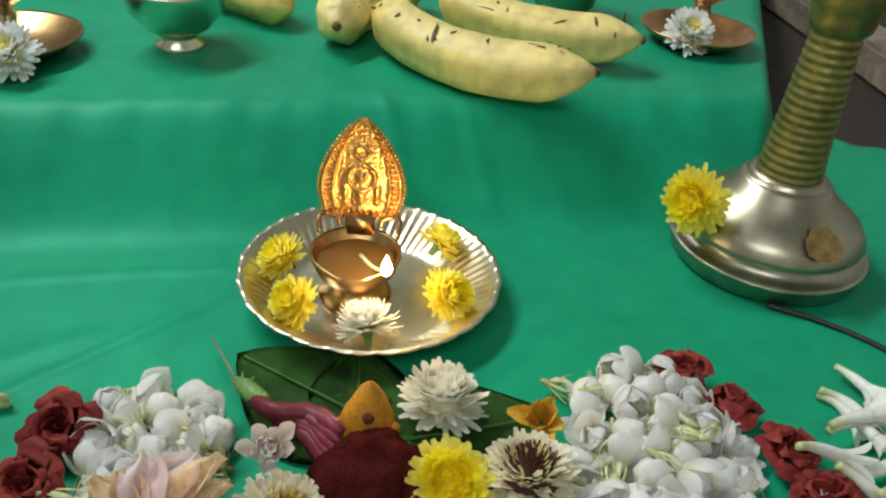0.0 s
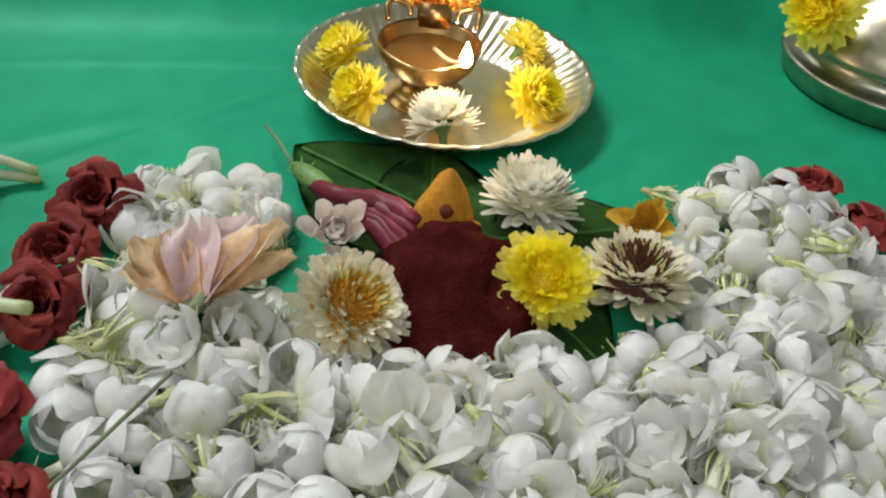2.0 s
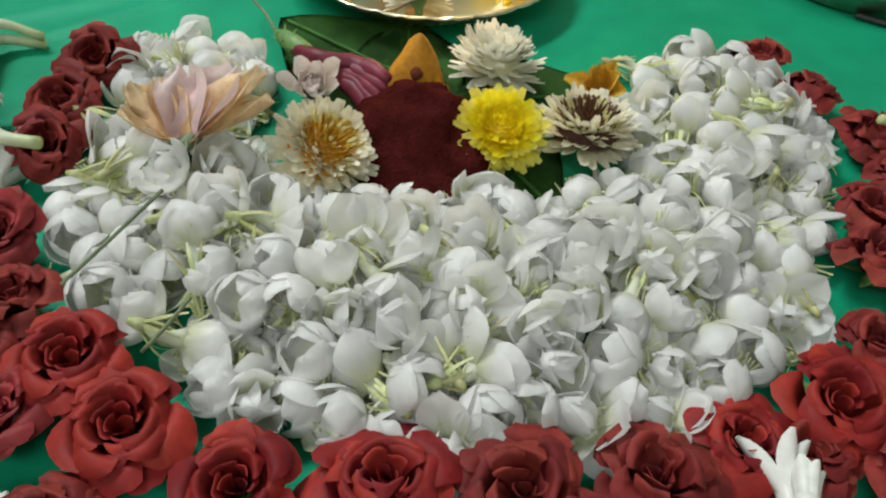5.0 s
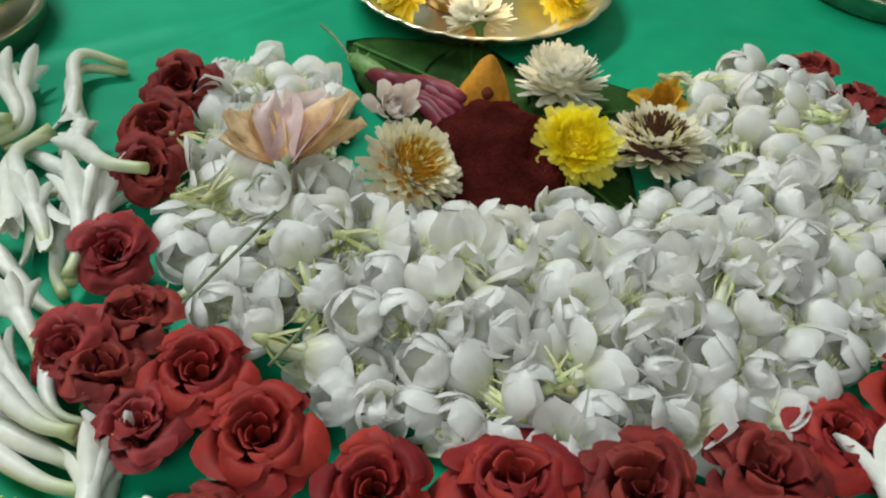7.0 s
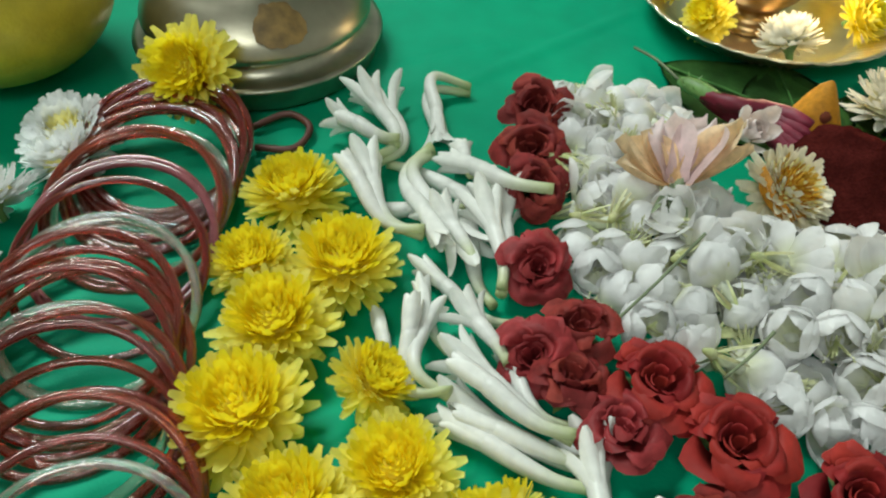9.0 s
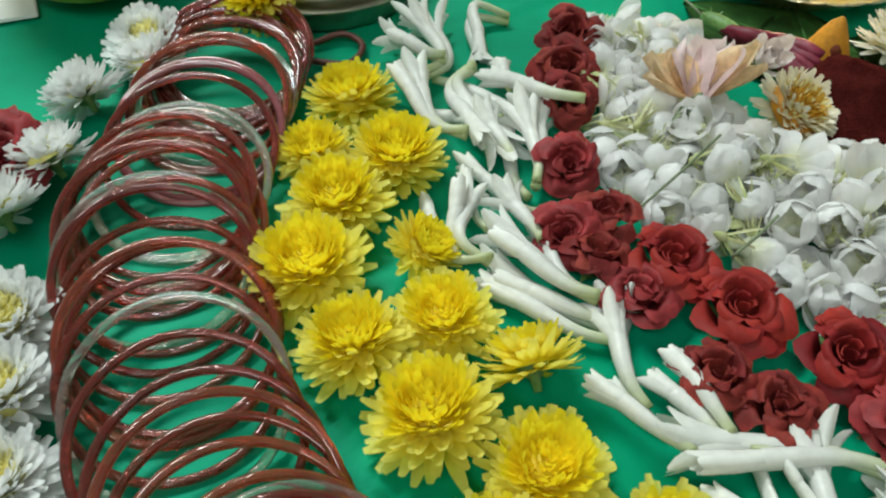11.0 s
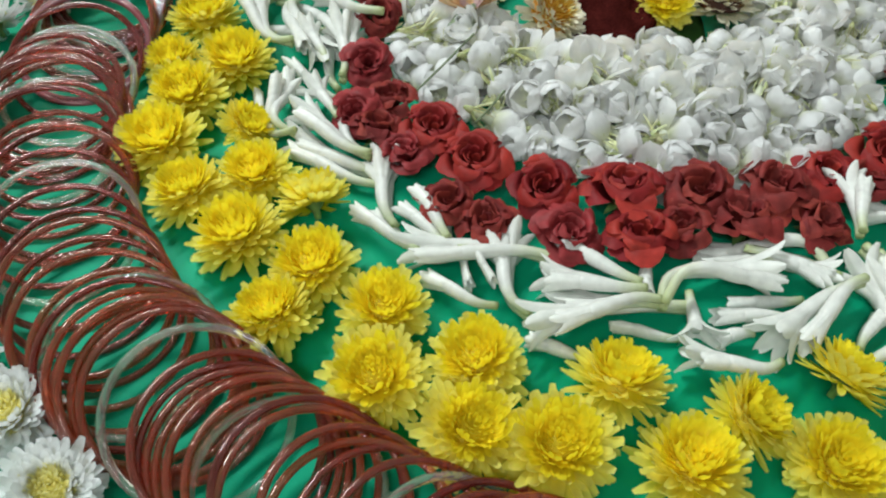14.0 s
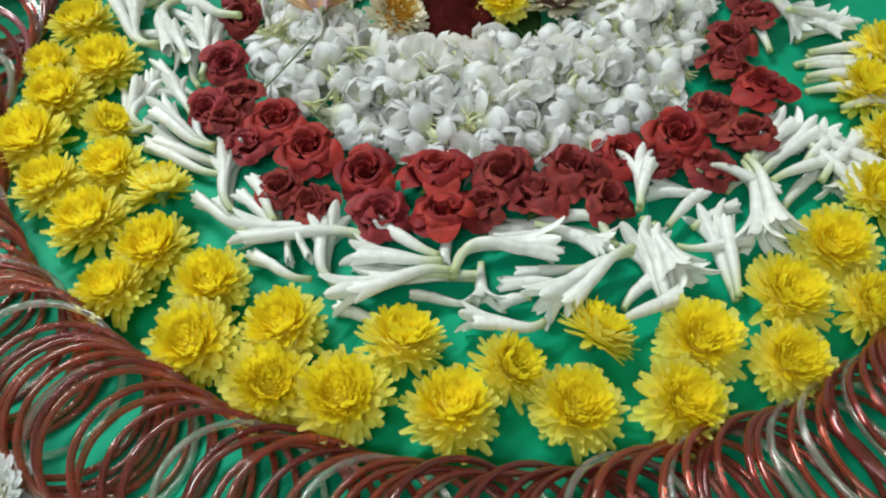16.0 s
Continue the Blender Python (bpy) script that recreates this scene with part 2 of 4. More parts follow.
def sweep(bm, pts, radii, seg=8, closed=False, caps=True):
    """A round tube along points."""
    lay = along(bm)
    pts = [Vector(p) for p in pts]
    rings, count = [], len(pts)
    up = Vector((0.13, 0.21, 1)).normalized()
    for i, p in enumerate(pts):
        d = (pts[(i + 1) % count] - pts[i - 1]) if closed else pts[min(i + 1, count - 1)] - pts[max(i - 1, 0)]
        d.normalize()
        a = d.cross(up)
        if a.length < 0.05:
            a = d.cross(Vector((1, 0, 0)))
        a.normalize()
        b = d.cross(a)
        rad = radii[i] if hasattr(radii, "__len__") else radii
        ring = [bm.verts.new(p + rad * (math.cos(TAU * k / seg) * a + math.sin(TAU * k / seg) * b)) for k in range(seg)]
        for v in ring:
            v[lay] = i / max(1, count - 1)
        rings.append(ring)
    pairs = list(zip(rings, rings[1:] + rings[:1])) if closed else list(zip(rings, rings[1:]))
    for r1, r2 in pairs:
        for k in range(seg):
            bm.faces.new((r1[k], r1[(k + 1) % seg], r2[(k + 1) % seg], r2[k]))
    if caps and not closed:
        bm.faces.new(rings[0]), bm.faces.new(rings[-1])


def lathe(bm, profile, seg=64, shape=None):
    """Turns (radius, height) pairs round z; shape(radius, height, angle) may bend each point."""
    rings = []
    for rad, h in profile:
        ring = []
        for k in range(seg):
            a = TAU * k / seg
            rr, hh = shape(rad, h, a) if shape else (rad, h)
            ring.append(bm.verts.new((rr * math.cos(a), rr * math.sin(a), hh)))
        rings.append(ring)
    for r1, r2 in zip(rings, rings[1:]):
        for k in range(seg):
            bm.faces.new((r1[k], r1[(k + 1) % seg], r2[(k + 1) % seg], r2[k]))
    return rings


def block(bm, size, m, bevel=0.0):
    made = bmesh.ops.create_cube(bm, size=1.0, matrix=m @ Matrix.Diagonal((*size, 1)))
    if bevel:
        edges = {e for v in made["verts"] for e in v.link_edges}
        bmesh.ops.bevel(bm, geom=list(edges), offset=bevel, segments=2, affect="EDGES")


def ball(bm, m, rough=0.0, scale=200.0, sub=3):
    made = bmesh.ops.create_icosphere(bm, subdivisions=sub, radius=1.0, matrix=m)
    if rough:
        for v in made["verts"]:
            v.co += rough * noise.noise_vector(v.co * scale)


def bend(points, steps):
    """A smooth line through points."""
    pts = [Vector(p) for p in points]
    pts = [2 * pts[0] - pts[1]] + pts + [2 * pts[-1] - pts[-2]]
    out = []
    for a, b, c, d in zip(pts, pts[1:], pts[2:], pts[3:]):
        for i in range(steps):
            t = i / steps
            out.append(0.5 * (2 * b + (c - a) * t + (2 * a - 5 * b + 4 * c - d) * t**2 + (3 * b - a - 3 * c + d) * t**3))
    return out + [pts[-2]]


def facing(x, y, z, az, tilt, spin=0.0, scale=1.0):
    """A pose whose own z leans by tilt degrees towards the azimuth az."""
    return pose(x, y, z) @ pose(0, 0, 0, 0, 0, az) @ pose(0, 0, 0, 0, tilt, 0) @ pose(0, 0, 0, 0, 0, spin) @ Matrix.Scale(scale, 4)


class Kind:
    """Keeps the first-built things of a kind and hands out copies of them."""

    def __init__(self, makers):
        self.makers, self.made = makers, {}

    def put(self, which, m, label="", group=""):
        if which not in self.made:
            ob = self.made[which] = self.makers[which]()
            ob.matrix_basis = m
        else:
            first = self.made[which]
            ob = copy_thing(first, m @ Matrix.Diagonal([1 / v for v in first.scale] + [1]))
        return tagged(ob, label, "", group)


# ---- the setting ----
TIER, EDGE_TURN = 0.055, radians(13.4)
EX, EY = -0.204, 0.437


def edge_way(x, y):
    """How far a place lies behind the front edge of the raised tier."""
    return -(x - EX) * math.sin(EDGE_TURN) + (y - EY) * math.cos(EDGE_TURN)


def smooth_step(a, b, x):
    t = min(1, max(0, (x - a) / (b - a)))
    return t * t * (3 - 2 * t)


def crease(x, y, a, b, high, wide):
    """The height of a straight sharp fold from a to b."""
    ax, ay, bx, by = *a, *b
    dx, dy = bx - ax, by - ay
    size = math.hypot(dx, dy)
    s = ((x - ax) * dx + (y - ay) * dy) / size**2
    off = abs((x - ax) * dy - (y - ay) * dx) / size
    return high * math.exp(-((off / wide) ** 2)) * smooth_step(-0.1, 0.15, s) * (1 - smooth_step(0.8, 1.1, s))


def cloth_height(x, y):
    d = edge_way(x, y)
    right = 1 - smooth_step(0.222, 0.25, x - 0.25 * (y - 0.57))
    z = TIER * smooth_step(-0.075, 0.014, d) ** 1.25 * right
    z += 0.0024 * noise.noise(Vector((x * 9, y * 9, 0))) + 0.0007 * noise.noise(Vector((x * 30, y * 22, 3)))
    z += 0.0022 * smooth_step(-0.04, -0.02, d) * (1 - smooth_step(0.02, 0.06, d)) * noise.noise(Vector((x * 38 + 3, d * 4, 7)))
    z += crease(x, y, (-0.2, 0.238), (-0.105, 0.345), 0.0014, 0.0032)
    z += crease(x, y, (-0.25, 0.328), (-0.1, 0.364), 0.0011, 0.0032)
    z += crease(x, y, (0.05, 0.34), (0.13, 0.36), 0.0012, 0.006)
    z += crease(x, y, (-0.23, 0.25), (-0.16, 0.3), 0.0014, 0.006)
    z += crease(x, y, (-0.05, 0.5), (-0.02, 0.42), 0.002, 0.006) + crease(x, y, (0.0, 0.5), (0.03, 0.44), 0.002, 0.006)
    return z


def build_cloth():
    bm = bmesh.new()
    xs = [-0.9 + 0.02 * i for i in range(30)] + [-0.3 + 0.0028 * i for i in range(200)] + [0.26 + 0.01 * i for i in range(17)]
    ys = [-0.6 + 0.0225 * i for i in range(20)] + [-0.15 + 0.007 * i for i in range(50)] + [0.2 + 0.0028 * i for i in range(110)] + [0.508 + 0.00803 * i for i in range(81)]
    # the cloth ends beside the tier, where the bare floor shows
    def side(y):
        return 0.42 - smooth_step(0.575, 0.635, y) * (0.42 - 0.256 - 0.25 * (y - 0.6))

    grid = [[bm.verts.new((min(x, side(y)), y, cloth_height(min(x, side(y)), y) + 0.0008)) for x in xs] for y in ys]
    for j in range(len(ys) - 1):
        for i in range(len(xs) - 1):
            if xs[i] < min(side(ys[j]), side(ys[j + 1])):
                bm.faces.new((grid[j][i], grid[j][i + 1], grid[j + 1][i + 1], grid[j + 1][i]))
    bmesh.ops.delete(bm, geom=[v for v in bm.verts if not v.link_faces], context="VERTS")
    ob = new("tablecloth", mesh("tablecloth", bm, CLOTH))
    thick = ob.modifiers.new("thickness", "SOLIDIFY")
    thick.thickness, thick.offset = 0.0012, -1
    tagged(ob, "creased emerald green satin cloth spread over the floor and a step", "cloth")


def build_setting():
    def slab(name, size, place, mat, label, category):
        bm = bmesh.new()
        block(bm, size, pose(*place))
        tagged(new(name, mesh(name, bm, mat, False)), label, category, "", "structure")

    slab("floor", (4.2, 4.2, 0.1), (0, 0.3, -0.056), FLOOR, "dark polished floor under the cloth", "floor")
    # ceiling and walls are unseen, added to close the room and bounce light
    slab("ceiling", (4.2, 4.2, 0.1), (0, 0.3, 2.65), PLASTER, "plain white ceiling, unseen, added to bounce light", "ceiling")
    slab("wall_north", (4.2, 0.1, 2.6), (0, 2.45, 1.3), PLASTER, "plain pale plaster wall, unseen, added to bounce light", "wall")
    slab("wall_south", (4.2, 0.1, 2.6), (0, -1.85, 1.3), PLASTER, "plain pale plaster wall, unseen, added to bounce light", "wall")
    slab("wall_east", (0.1, 4.2, 2.6), (2.15, 0.3, 1.3), PLASTER, "plain pale plaster wall, unseen, added to bounce light", "wall")
    slab("wall_west", (0.1, 4.2, 2.6), (-2.15, 0.3, 1.3), PLASTER, "plain pale plaster wall, unseen, added to bounce light", "wall")
    bm = bmesh.new()
    block(bm, (0.9, 0.05, 0.035), pose(0.405, 0.9, 0.0125, 0, 0, -82), 0.004)
    tagged(new("wooden_plank", mesh("wooden_plank", bm, PLANK, False)), "worn grey-brown wooden plank lying on the dark floor", "plank")


build_setting()
build_cloth()


# ---- chrysanthemums ----
def make_mum(name, label, mats, size=0.0475, seed=1, disc=None, flat=0.0, thin=1.0, wide_disc=False):
    """A double flower: three rings of spoon petals round a tight centre, with its green underside. Its own z is the way it faces."""
    def maker():
        random.seed(seed)
        ob = thing(name, label, "flower")
        R = size / 2
        outer, inner, core = mats
        for ring, (count, e, curl, reach, wide, r0, z0, mat, pname) in enumerate((
                (30, -16, 30, 0.85, 0.21, 0.12, 0.005, outer, "outer_petals"),
                (34, -2, 36, 0.83, 0.2, 0.12, 0.0068, outer, "lower_petals"),
                (38, 12 - flat, 38, 0.75, 0.185, 0.1, 0.0085, outer, "middle_petals"),
                (42, 24 - flat, 42, 0.64, 0.16, 0.16, 0.0102, inner, "upper_petals"),
                (46, 38 - flat, 54, 0.48, 0.13, 0.2, 0.0122, inner, "inner_petals"))):
            if wide_disc and ring == 4:
                continue
            bm = bmesh.new()
            for k in range(count):
                if ring < 2 and random.random() < 0.05:
                    continue
                long = random.uniform(0.84, 1.1)
                petal(bm, 360 * (k + random.uniform(-0.4, 0.4)) / count, e + random.uniform(-9, 9), curl + random.uniform(-22, 22), R * reach * long, R * wide * thin * random.uniform(0.85, 1.2),
                      random.uniform(0.15, 0.6), r0 * R, z0, 7, 2, 1.0, 0.02, 0.3, True)
            part(pname, bm, core if ring == 4 else mat, ob)
        bm, pale = bmesh.new(), bmesh.new()
        many, span = (150, 0.5 if disc is BURNT else 0.52) if wide_disc else (90, 0.4)
        lathe(bm, [(R * (span + 0.1), 0.006), (R * (span + 0.06), 0.0105), (R * span * 0.8, 0.0135), (R * span * 0.45, 0.0152), (0.0004, 0.0158)], 14)
        for k in range(many):
            a = k * 137.5
            q = math.sqrt(k / many)
            petal(pale if wide_disc and random.random() < 0.1 + 0.55 * q * q else bm, a, 72 - 34 * q + random.uniform(-10, 10), 34, R * 0.2 * random.uniform(0.8, 1.2), R * (0.08 if wide_disc else 0.11), 0.7, q * R * span, 0.0152 - 0.004 * q * q, 3, 2, 1.0, 0, 0.5, True)
        tagged(part("centre", bm, disc or core, ob, "tight florets in the middle"), "", "", "", "stuff")
        if wide_disc:
            tagged(part("floret_fringe", pale, CREAM, ob, "pale cream florets"), "", "", "", "stuff")
        else:
            pale.free()
        bm = bmesh.new()
        lathe(bm, ((0.0004, -0.004), (0.0016, -0.004), (0.0022, 0.001), (R * 0.22, 0.004), (R * 0.3, 0.0075), (0.0005, 0.009)), 12)
        part("calyx", bm, SEPAL, ob, "green underside")
        return ob
    return maker


MUMS = Kind({k: make_mum("yellow_chrysanthemum", "fresh bright yellow chrysanthemum head lying on green cloth", (YELLOW, DEEP, DEEP), 0.0475, 11 + k) for k in range(4)})
WHITES = Kind({k: make_mum("white_chrysanthemum", "white chrysanthemum head with a pale yellow middle", (WHITE, WHITE, WHITE), 0.05, 31 + k, CREAM) for k in range(3)})
MISC = Kind({
    "burnt": make_mum("withered_chrysanthemum", "withered cream chrysanthemum with a dark brown middle", (WITHERED, WITHERED, WITHERED), 0.046, 51, BURNT, 6, 1.0, True),
    "orange": make_mum("shedding_chrysanthemum", "cream chrysanthemum with a loose orange middle", (WITHERED, WITHERED, ORANGE), 0.046, 52, ORANGE, 6, 1.0, True),
    "small": make_mum("yellow_chrysanthemum", "small yellow chrysanthemum lying in the steel plate", (YELLOW, YELLOW, DEEP), 0.036, 53),
    "smallwhite": make_mum("white_chrysanthemum", "small white chrysanthemum lying in the steel plate", (IVORY, IVORY, IVORY), 0.038, 54, IVORY),
})

# each: place, size, and for those that lie on their side the way they face and the tilt
YELLOW_LEFT = [(-0.233, 0.153, 0.9), (-0.206, 0.122, 0.95), (-0.237, 0.118, 0.72), (-0.22, 0.092, 0.95), (-0.219, 0.057, 1.0), (-0.187, 0.074, 0.68, 20, 35), (-0.17, 0.047, 0.84), (-0.195, 0.029, 0.88), (-0.138, 0.03, 0.8, 118, 62), (-0.165, 0.009, 0.96),
               (-0.131, 0.0, 0.92), (-0.139, -0.027, 0.84), (-0.098, -0.015, 0.88), (-0.094, -0.046, 0.95)]
YELLOW_FRONT = [(-0.057, -0.033, 0.93), (-0.058, -0.061, 0.95), (-0.025, -0.062, 1.0), (-0.006, -0.036, 0.9, 75, 26), (0.021, -0.064, 0.98, 95, 14), (0.039, -0.039, 0.8, 10, 32), (0.071, -0.052, 0.94), (0.076, -0.019, 0.82, 55, 48),
                (0.123, -0.011, 0.97), (0.114, -0.042, 0.93), (0.161, 0.018, 0.98), (0.16, -0.015, 0.88), (0.189, 0.053, 0.95), (0.2, 0.02, 0.9), (0.216, 0.089, 0.95), (0.229, 0.13, 0.95), (0.222, 0.17, 0.95), (0.237, 0.205, 1.0)]
random.seed(3)
for i, (x, y, size, *lie) in enumerate(YELLOW_LEFT + YELLOW_FRONT):
    az, tilt = lie or (math.degrees(math.atan2(y - 0.2, x)) + random.uniform(-90, 90), random.uniform(2, 13))
    z = 0.0042 + 0.0235 * size * 0.42 * math.sin(radians(tilt))
    MUMS.put(i % 4, facing(x, y, z, az, tilt, random.uniform(0, 360), size), group="ring of yellow chrysanthemums")

WHITE_RING = [(-0.331, 0.168, 16), (-0.323, 0.152, 28), (-0.334, 0.12, 52), (-0.326, 0.081, 46), (-0.327, 0.05, 52), (-0.306, 0.012, 14), (-0.293, -0.015, 12), (-0.277, -0.042, 14), (-0.258, -0.067, 14), (-0.22, -0.085, 10), (-0.192, -0.108, 15), (-0.15, -0.127, 12)]
for i, (x, y, tilt) in enumerate(WHITE_RING):
    az = -80 if i == 0 else 155 if i < 5 else random.uniform(-60, 60)
    WHITES.put(i % 3, facing(x, y, 0.0042 + 0.0105 * math.sin(radians(tilt)), az, tilt, random.uniform(0, 360), 0.76 if i in (1, 2, 3, 4) else random.uniform(0.8, 0.88)), group="ring of white chrysanthemums")


# ---- roses ----
def rose_petal(bm, az, span, wide, tall, roll, crumple):
    """One rose petal: a rounded piece of a bowl round the axis, its lip rolled outwards."""
    lay = along(bm)
    n, m, ph = 8, 8, random.uniform(0, 50)
    rows = []
    for i in range(n + 1):
        row = []
        for j in range(m + 1):
            u = 2 * j / m - 1
            v = i / n * (1 - 0.3 * abs(u) ** 2.4)
            lip = max(0.0, v - 0.62) / 0.38
            r = wide * (0.16 + 0.74 * math.sin(v * math.pi / 2) ** 0.85 + 0.28 * roll * lip**1.5) * (1 + 0.07 * u)
            z = 0.002 + tall * (math.sin(min(1.0, v / 0.86) * math.pi / 2) ** 1.2 - 0.3 * roll * lip**1.6)
            a = radians(az + span * u * (0.5 + 0.5 * v**0.6))
            p = Vector((r * math.cos(a), r * math.sin(a), z))
            p += crumple * v * noise.noise_vector(p * 95 + Vector((ph, 0, 0))) + 0.25 * crumple * v * noise.noise_vector(p * 330)
            vert = bm.verts.new(p)
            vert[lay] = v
            row.append(vert)
        rows.append(row)
    for a, b in zip(rows, rows[1:]):
        for j in range(m):
            bm.faces.new((a[j], a[j + 1], b[j + 1], b[j]))


def make_rose(mat, seed, label, open_=1.0, crumple=0.003):
    """A flat double rose head about 40 mm across: five rounds of petals about a deep middle."""
    def maker():
        random.seed(seed)
        ob = thing("rose", label, "flower")
        for count, span, wide, tall, roll in ((3, 70, 0.0036, 0.012, 0.2), (5, 46, 0.0066, 0.0148, 0.4), (6, 42, 0.01, 0.0178, 0.8), (7, 40, 0.0136, 0.017, 1.3), (7, 42, 0.0166, 0.0125, 1.3)):
            turn = random.uniform(0, 360)
            for k in range(count):
                bm = bmesh.new()
                rose_petal(bm, turn + 360 * k / count + random.uniform(-24, 24), span * random.uniform(0.9, 1.15), wide * (0.7 + 0.3 * open_) * random.uniform(0.92, 1.08), tall * random.uniform(0.78, 1.16) * (1.25 - 0.25 * open_), roll * random.uniform(0.6, 1.3), crumple)
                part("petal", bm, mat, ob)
        bm = bmesh.new()
        for k in range(5):
            petal(bm, 72 * k, -10, 10, 0.011, 0.0045, 0.3, 0.002, 0.003, 4, 2, 0.8, 0.05)
        lathe(bm, ((0.0004, -0.003), (0.003, -0.002), (0.0045, 0.002), (0.003, 0.005)), 10)
        part("calyx", bm, SEPAL, ob, "green sepals underneath")
        return ob
    return maker


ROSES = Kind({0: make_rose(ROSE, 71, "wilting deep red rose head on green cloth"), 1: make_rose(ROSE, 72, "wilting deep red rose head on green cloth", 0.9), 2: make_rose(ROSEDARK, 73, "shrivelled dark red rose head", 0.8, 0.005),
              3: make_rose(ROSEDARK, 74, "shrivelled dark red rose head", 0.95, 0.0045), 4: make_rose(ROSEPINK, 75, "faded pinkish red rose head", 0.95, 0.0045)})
# each: place, kind, breadth
ROSE_RING = [(-0.149, 0.232, 3, 0.029), (-0.146, 0.202, 3, 0.030), (-0.146, 0.178, 3, 0.027), (-0.141, 0.137, 4, 0.027), (-0.122, 0.110, 2, 0.027), (-0.135, 0.098, 4, 0.027), (-0.125, 0.086, 3, 0.027), (-0.098, 0.091, 0, 0.033), (-0.108, 0.072, 4, 0.027), (-0.075, 0.074, 0, 0.034), (-0.083, 0.046, 3, 0.027), (-0.042, 0.064, 0, 0.032), (-0.063, 0.038, 2, 0.027), (-0.031, 0.037, 4, 0.031), (-0.006, 0.066, 1, 0.037), (0.002, 0.041, 0, 0.033), (0.028, 0.073, 3, 0.035), (0.021, 0.051, 2, 0.027)]
ROSE_RING_RIGHT = [(0.047, 0.057, 3, 0.032), (0.062, 0.080, 2, 0.035), (0.078, 0.065, 3, 0.027), (0.087, 0.099, 1, 0.028), (0.115, 0.115, 0, 0.036), (0.106, 0.095, 2, 0.027), (0.136, 0.140, 2, 0.027), (0.163, 0.155, 1, 0.037), (0.144, 0.176, 2, 0.031), (0.154, 0.121, 3, 0.032), (0.132, 0.096, 2, 0.028), (0.122, 0.300, 2, 0.027), (0.138, 0.276, 3, 0.027), (0.157, 0.254, 2, 0.027), (0.167, 0.228, 3, 0.028), (0.149, 0.203, 3, 0.030), (-0.346, 0.082, 4, 0.038)]
random.seed(5)
for i, (x, y, k, breadth) in enumerate(ROSE_RING + ROSE_RING_RIGHT):
    tilt = 30 if x < -0.13 else random.uniform(2, 16)
    az = random.uniform(-130, -50) if x < -0.13 else random.uniform(0, 360)
    ROSES.put(k, facing(x, y, 0.0035 + 0.45 * breadth * math.sin(radians(tilt)) * 0.5, az, tilt, random.uniform(0, 360), 1.07 * breadth / 0.0405), group="ring of roses")


# ---- tuberoses ----
def make_tuberose(seed, bow, form):
    """A long tube, bent near its stalk end by bow, that widens to six narrow lobes; it lies from the origin to x = 0.06. form 0: a bud; 1: half open; 2: open."""
    def maker():
        random.seed(seed)
        ob = thing("tuberose", ("waxy white tuberose bud", "half-open waxy white tuberose", "open waxy white tuberose")[form] + " with a greenish bent tube on green cloth", "flower")
        b = 0.003 * bow + random.uniform(-0.0012, 0.0012)
        pts = bend([(0, 0, 0), (0.011, b * 0.85, 0.001), (0.023, b * 0.8, 0.0015), (0.036, b * 0.25, 0.0015), (0.043, 0, 0.001)], 4)
        count = len(pts)
        radii = [0.0022 + 0.0015 * smooth_step(0.1, 0.75, i / (count - 1)) - 0.0018 * smooth_step(0.8, 1.0, i / (count - 1)) for i in range(count)]
        bm = bmesh.new()
        sweep(bm, pts, radii, 10)
        part("tube", bm, TUBEROSE, ob)
        d = (pts[-1] - pts[-3]).normalized()
        turn = d.to_track_quat("Z", "Y").to_matrix().to_4x4()
        spread = (0.14, 0.55, 0.95)[form]
        for k in range(6):
            bm = bmesh.new()
            petal(bm, 60 * k + random.uniform(-14, 14), 87 - 14 * spread * random.uniform(0.5, 1.2), -40 * spread + (8 if form == 0 else 0) + random.uniform(-10, 8), random.uniform(0.024, 0.03) * (0.9 if form == 2 else 1), random.uniform(0.0062, 0.0078), 0.75, 0.0029, -0.0115, 9, 4, 1.0, 0.03, 0.5, True, 0.06)
            for v in bm.verts:
                v[along(bm)] = 1.0
            bm.transform(Matrix.Translation(pts[-1]) @ turn)
            part("lobe", bm, TUBEROSE, ob)
        return ob
    return maker


TUBEROSES = Kind({(bow, form, k): make_tuberose(900 + 31 * bow + 7 * form + k, bow, form) for bow in range(-6, 7) for form in range(3) for k in range(3)})
# each: the stalk end, the tip of the lobes, the bend and how far it is open
TUBEROSE_LEFT = [(-0.180, 0.246, -0.191, 0.196, -6, 1), (-0.209, 0.182, -0.216, 0.238, -4, 2), (-0.201, 0.191, -0.235, 0.205, 1, 1), (-0.205, 0.188, -0.162, 0.172, 0, 0), (-0.137, 0.163, -0.187, 0.191, 2, 0), (-0.181, 0.141, -0.220, 0.183, 3, 1), (-0.170, 0.168, -0.203, 0.157, 0, 0),
                 (-0.188, 0.194, -0.163, 0.129, -4, 1), (-0.169, 0.178, -0.177, 0.198, 0, 0), (-0.152, 0.120, -0.170, 0.167, 1, 0), (-0.150, 0.122, -0.158, 0.181, -1, 2), (-0.161, 0.132, -0.180, 0.158, 0, 1), (-0.144, 0.113, -0.184, 0.133, 2, 0)]
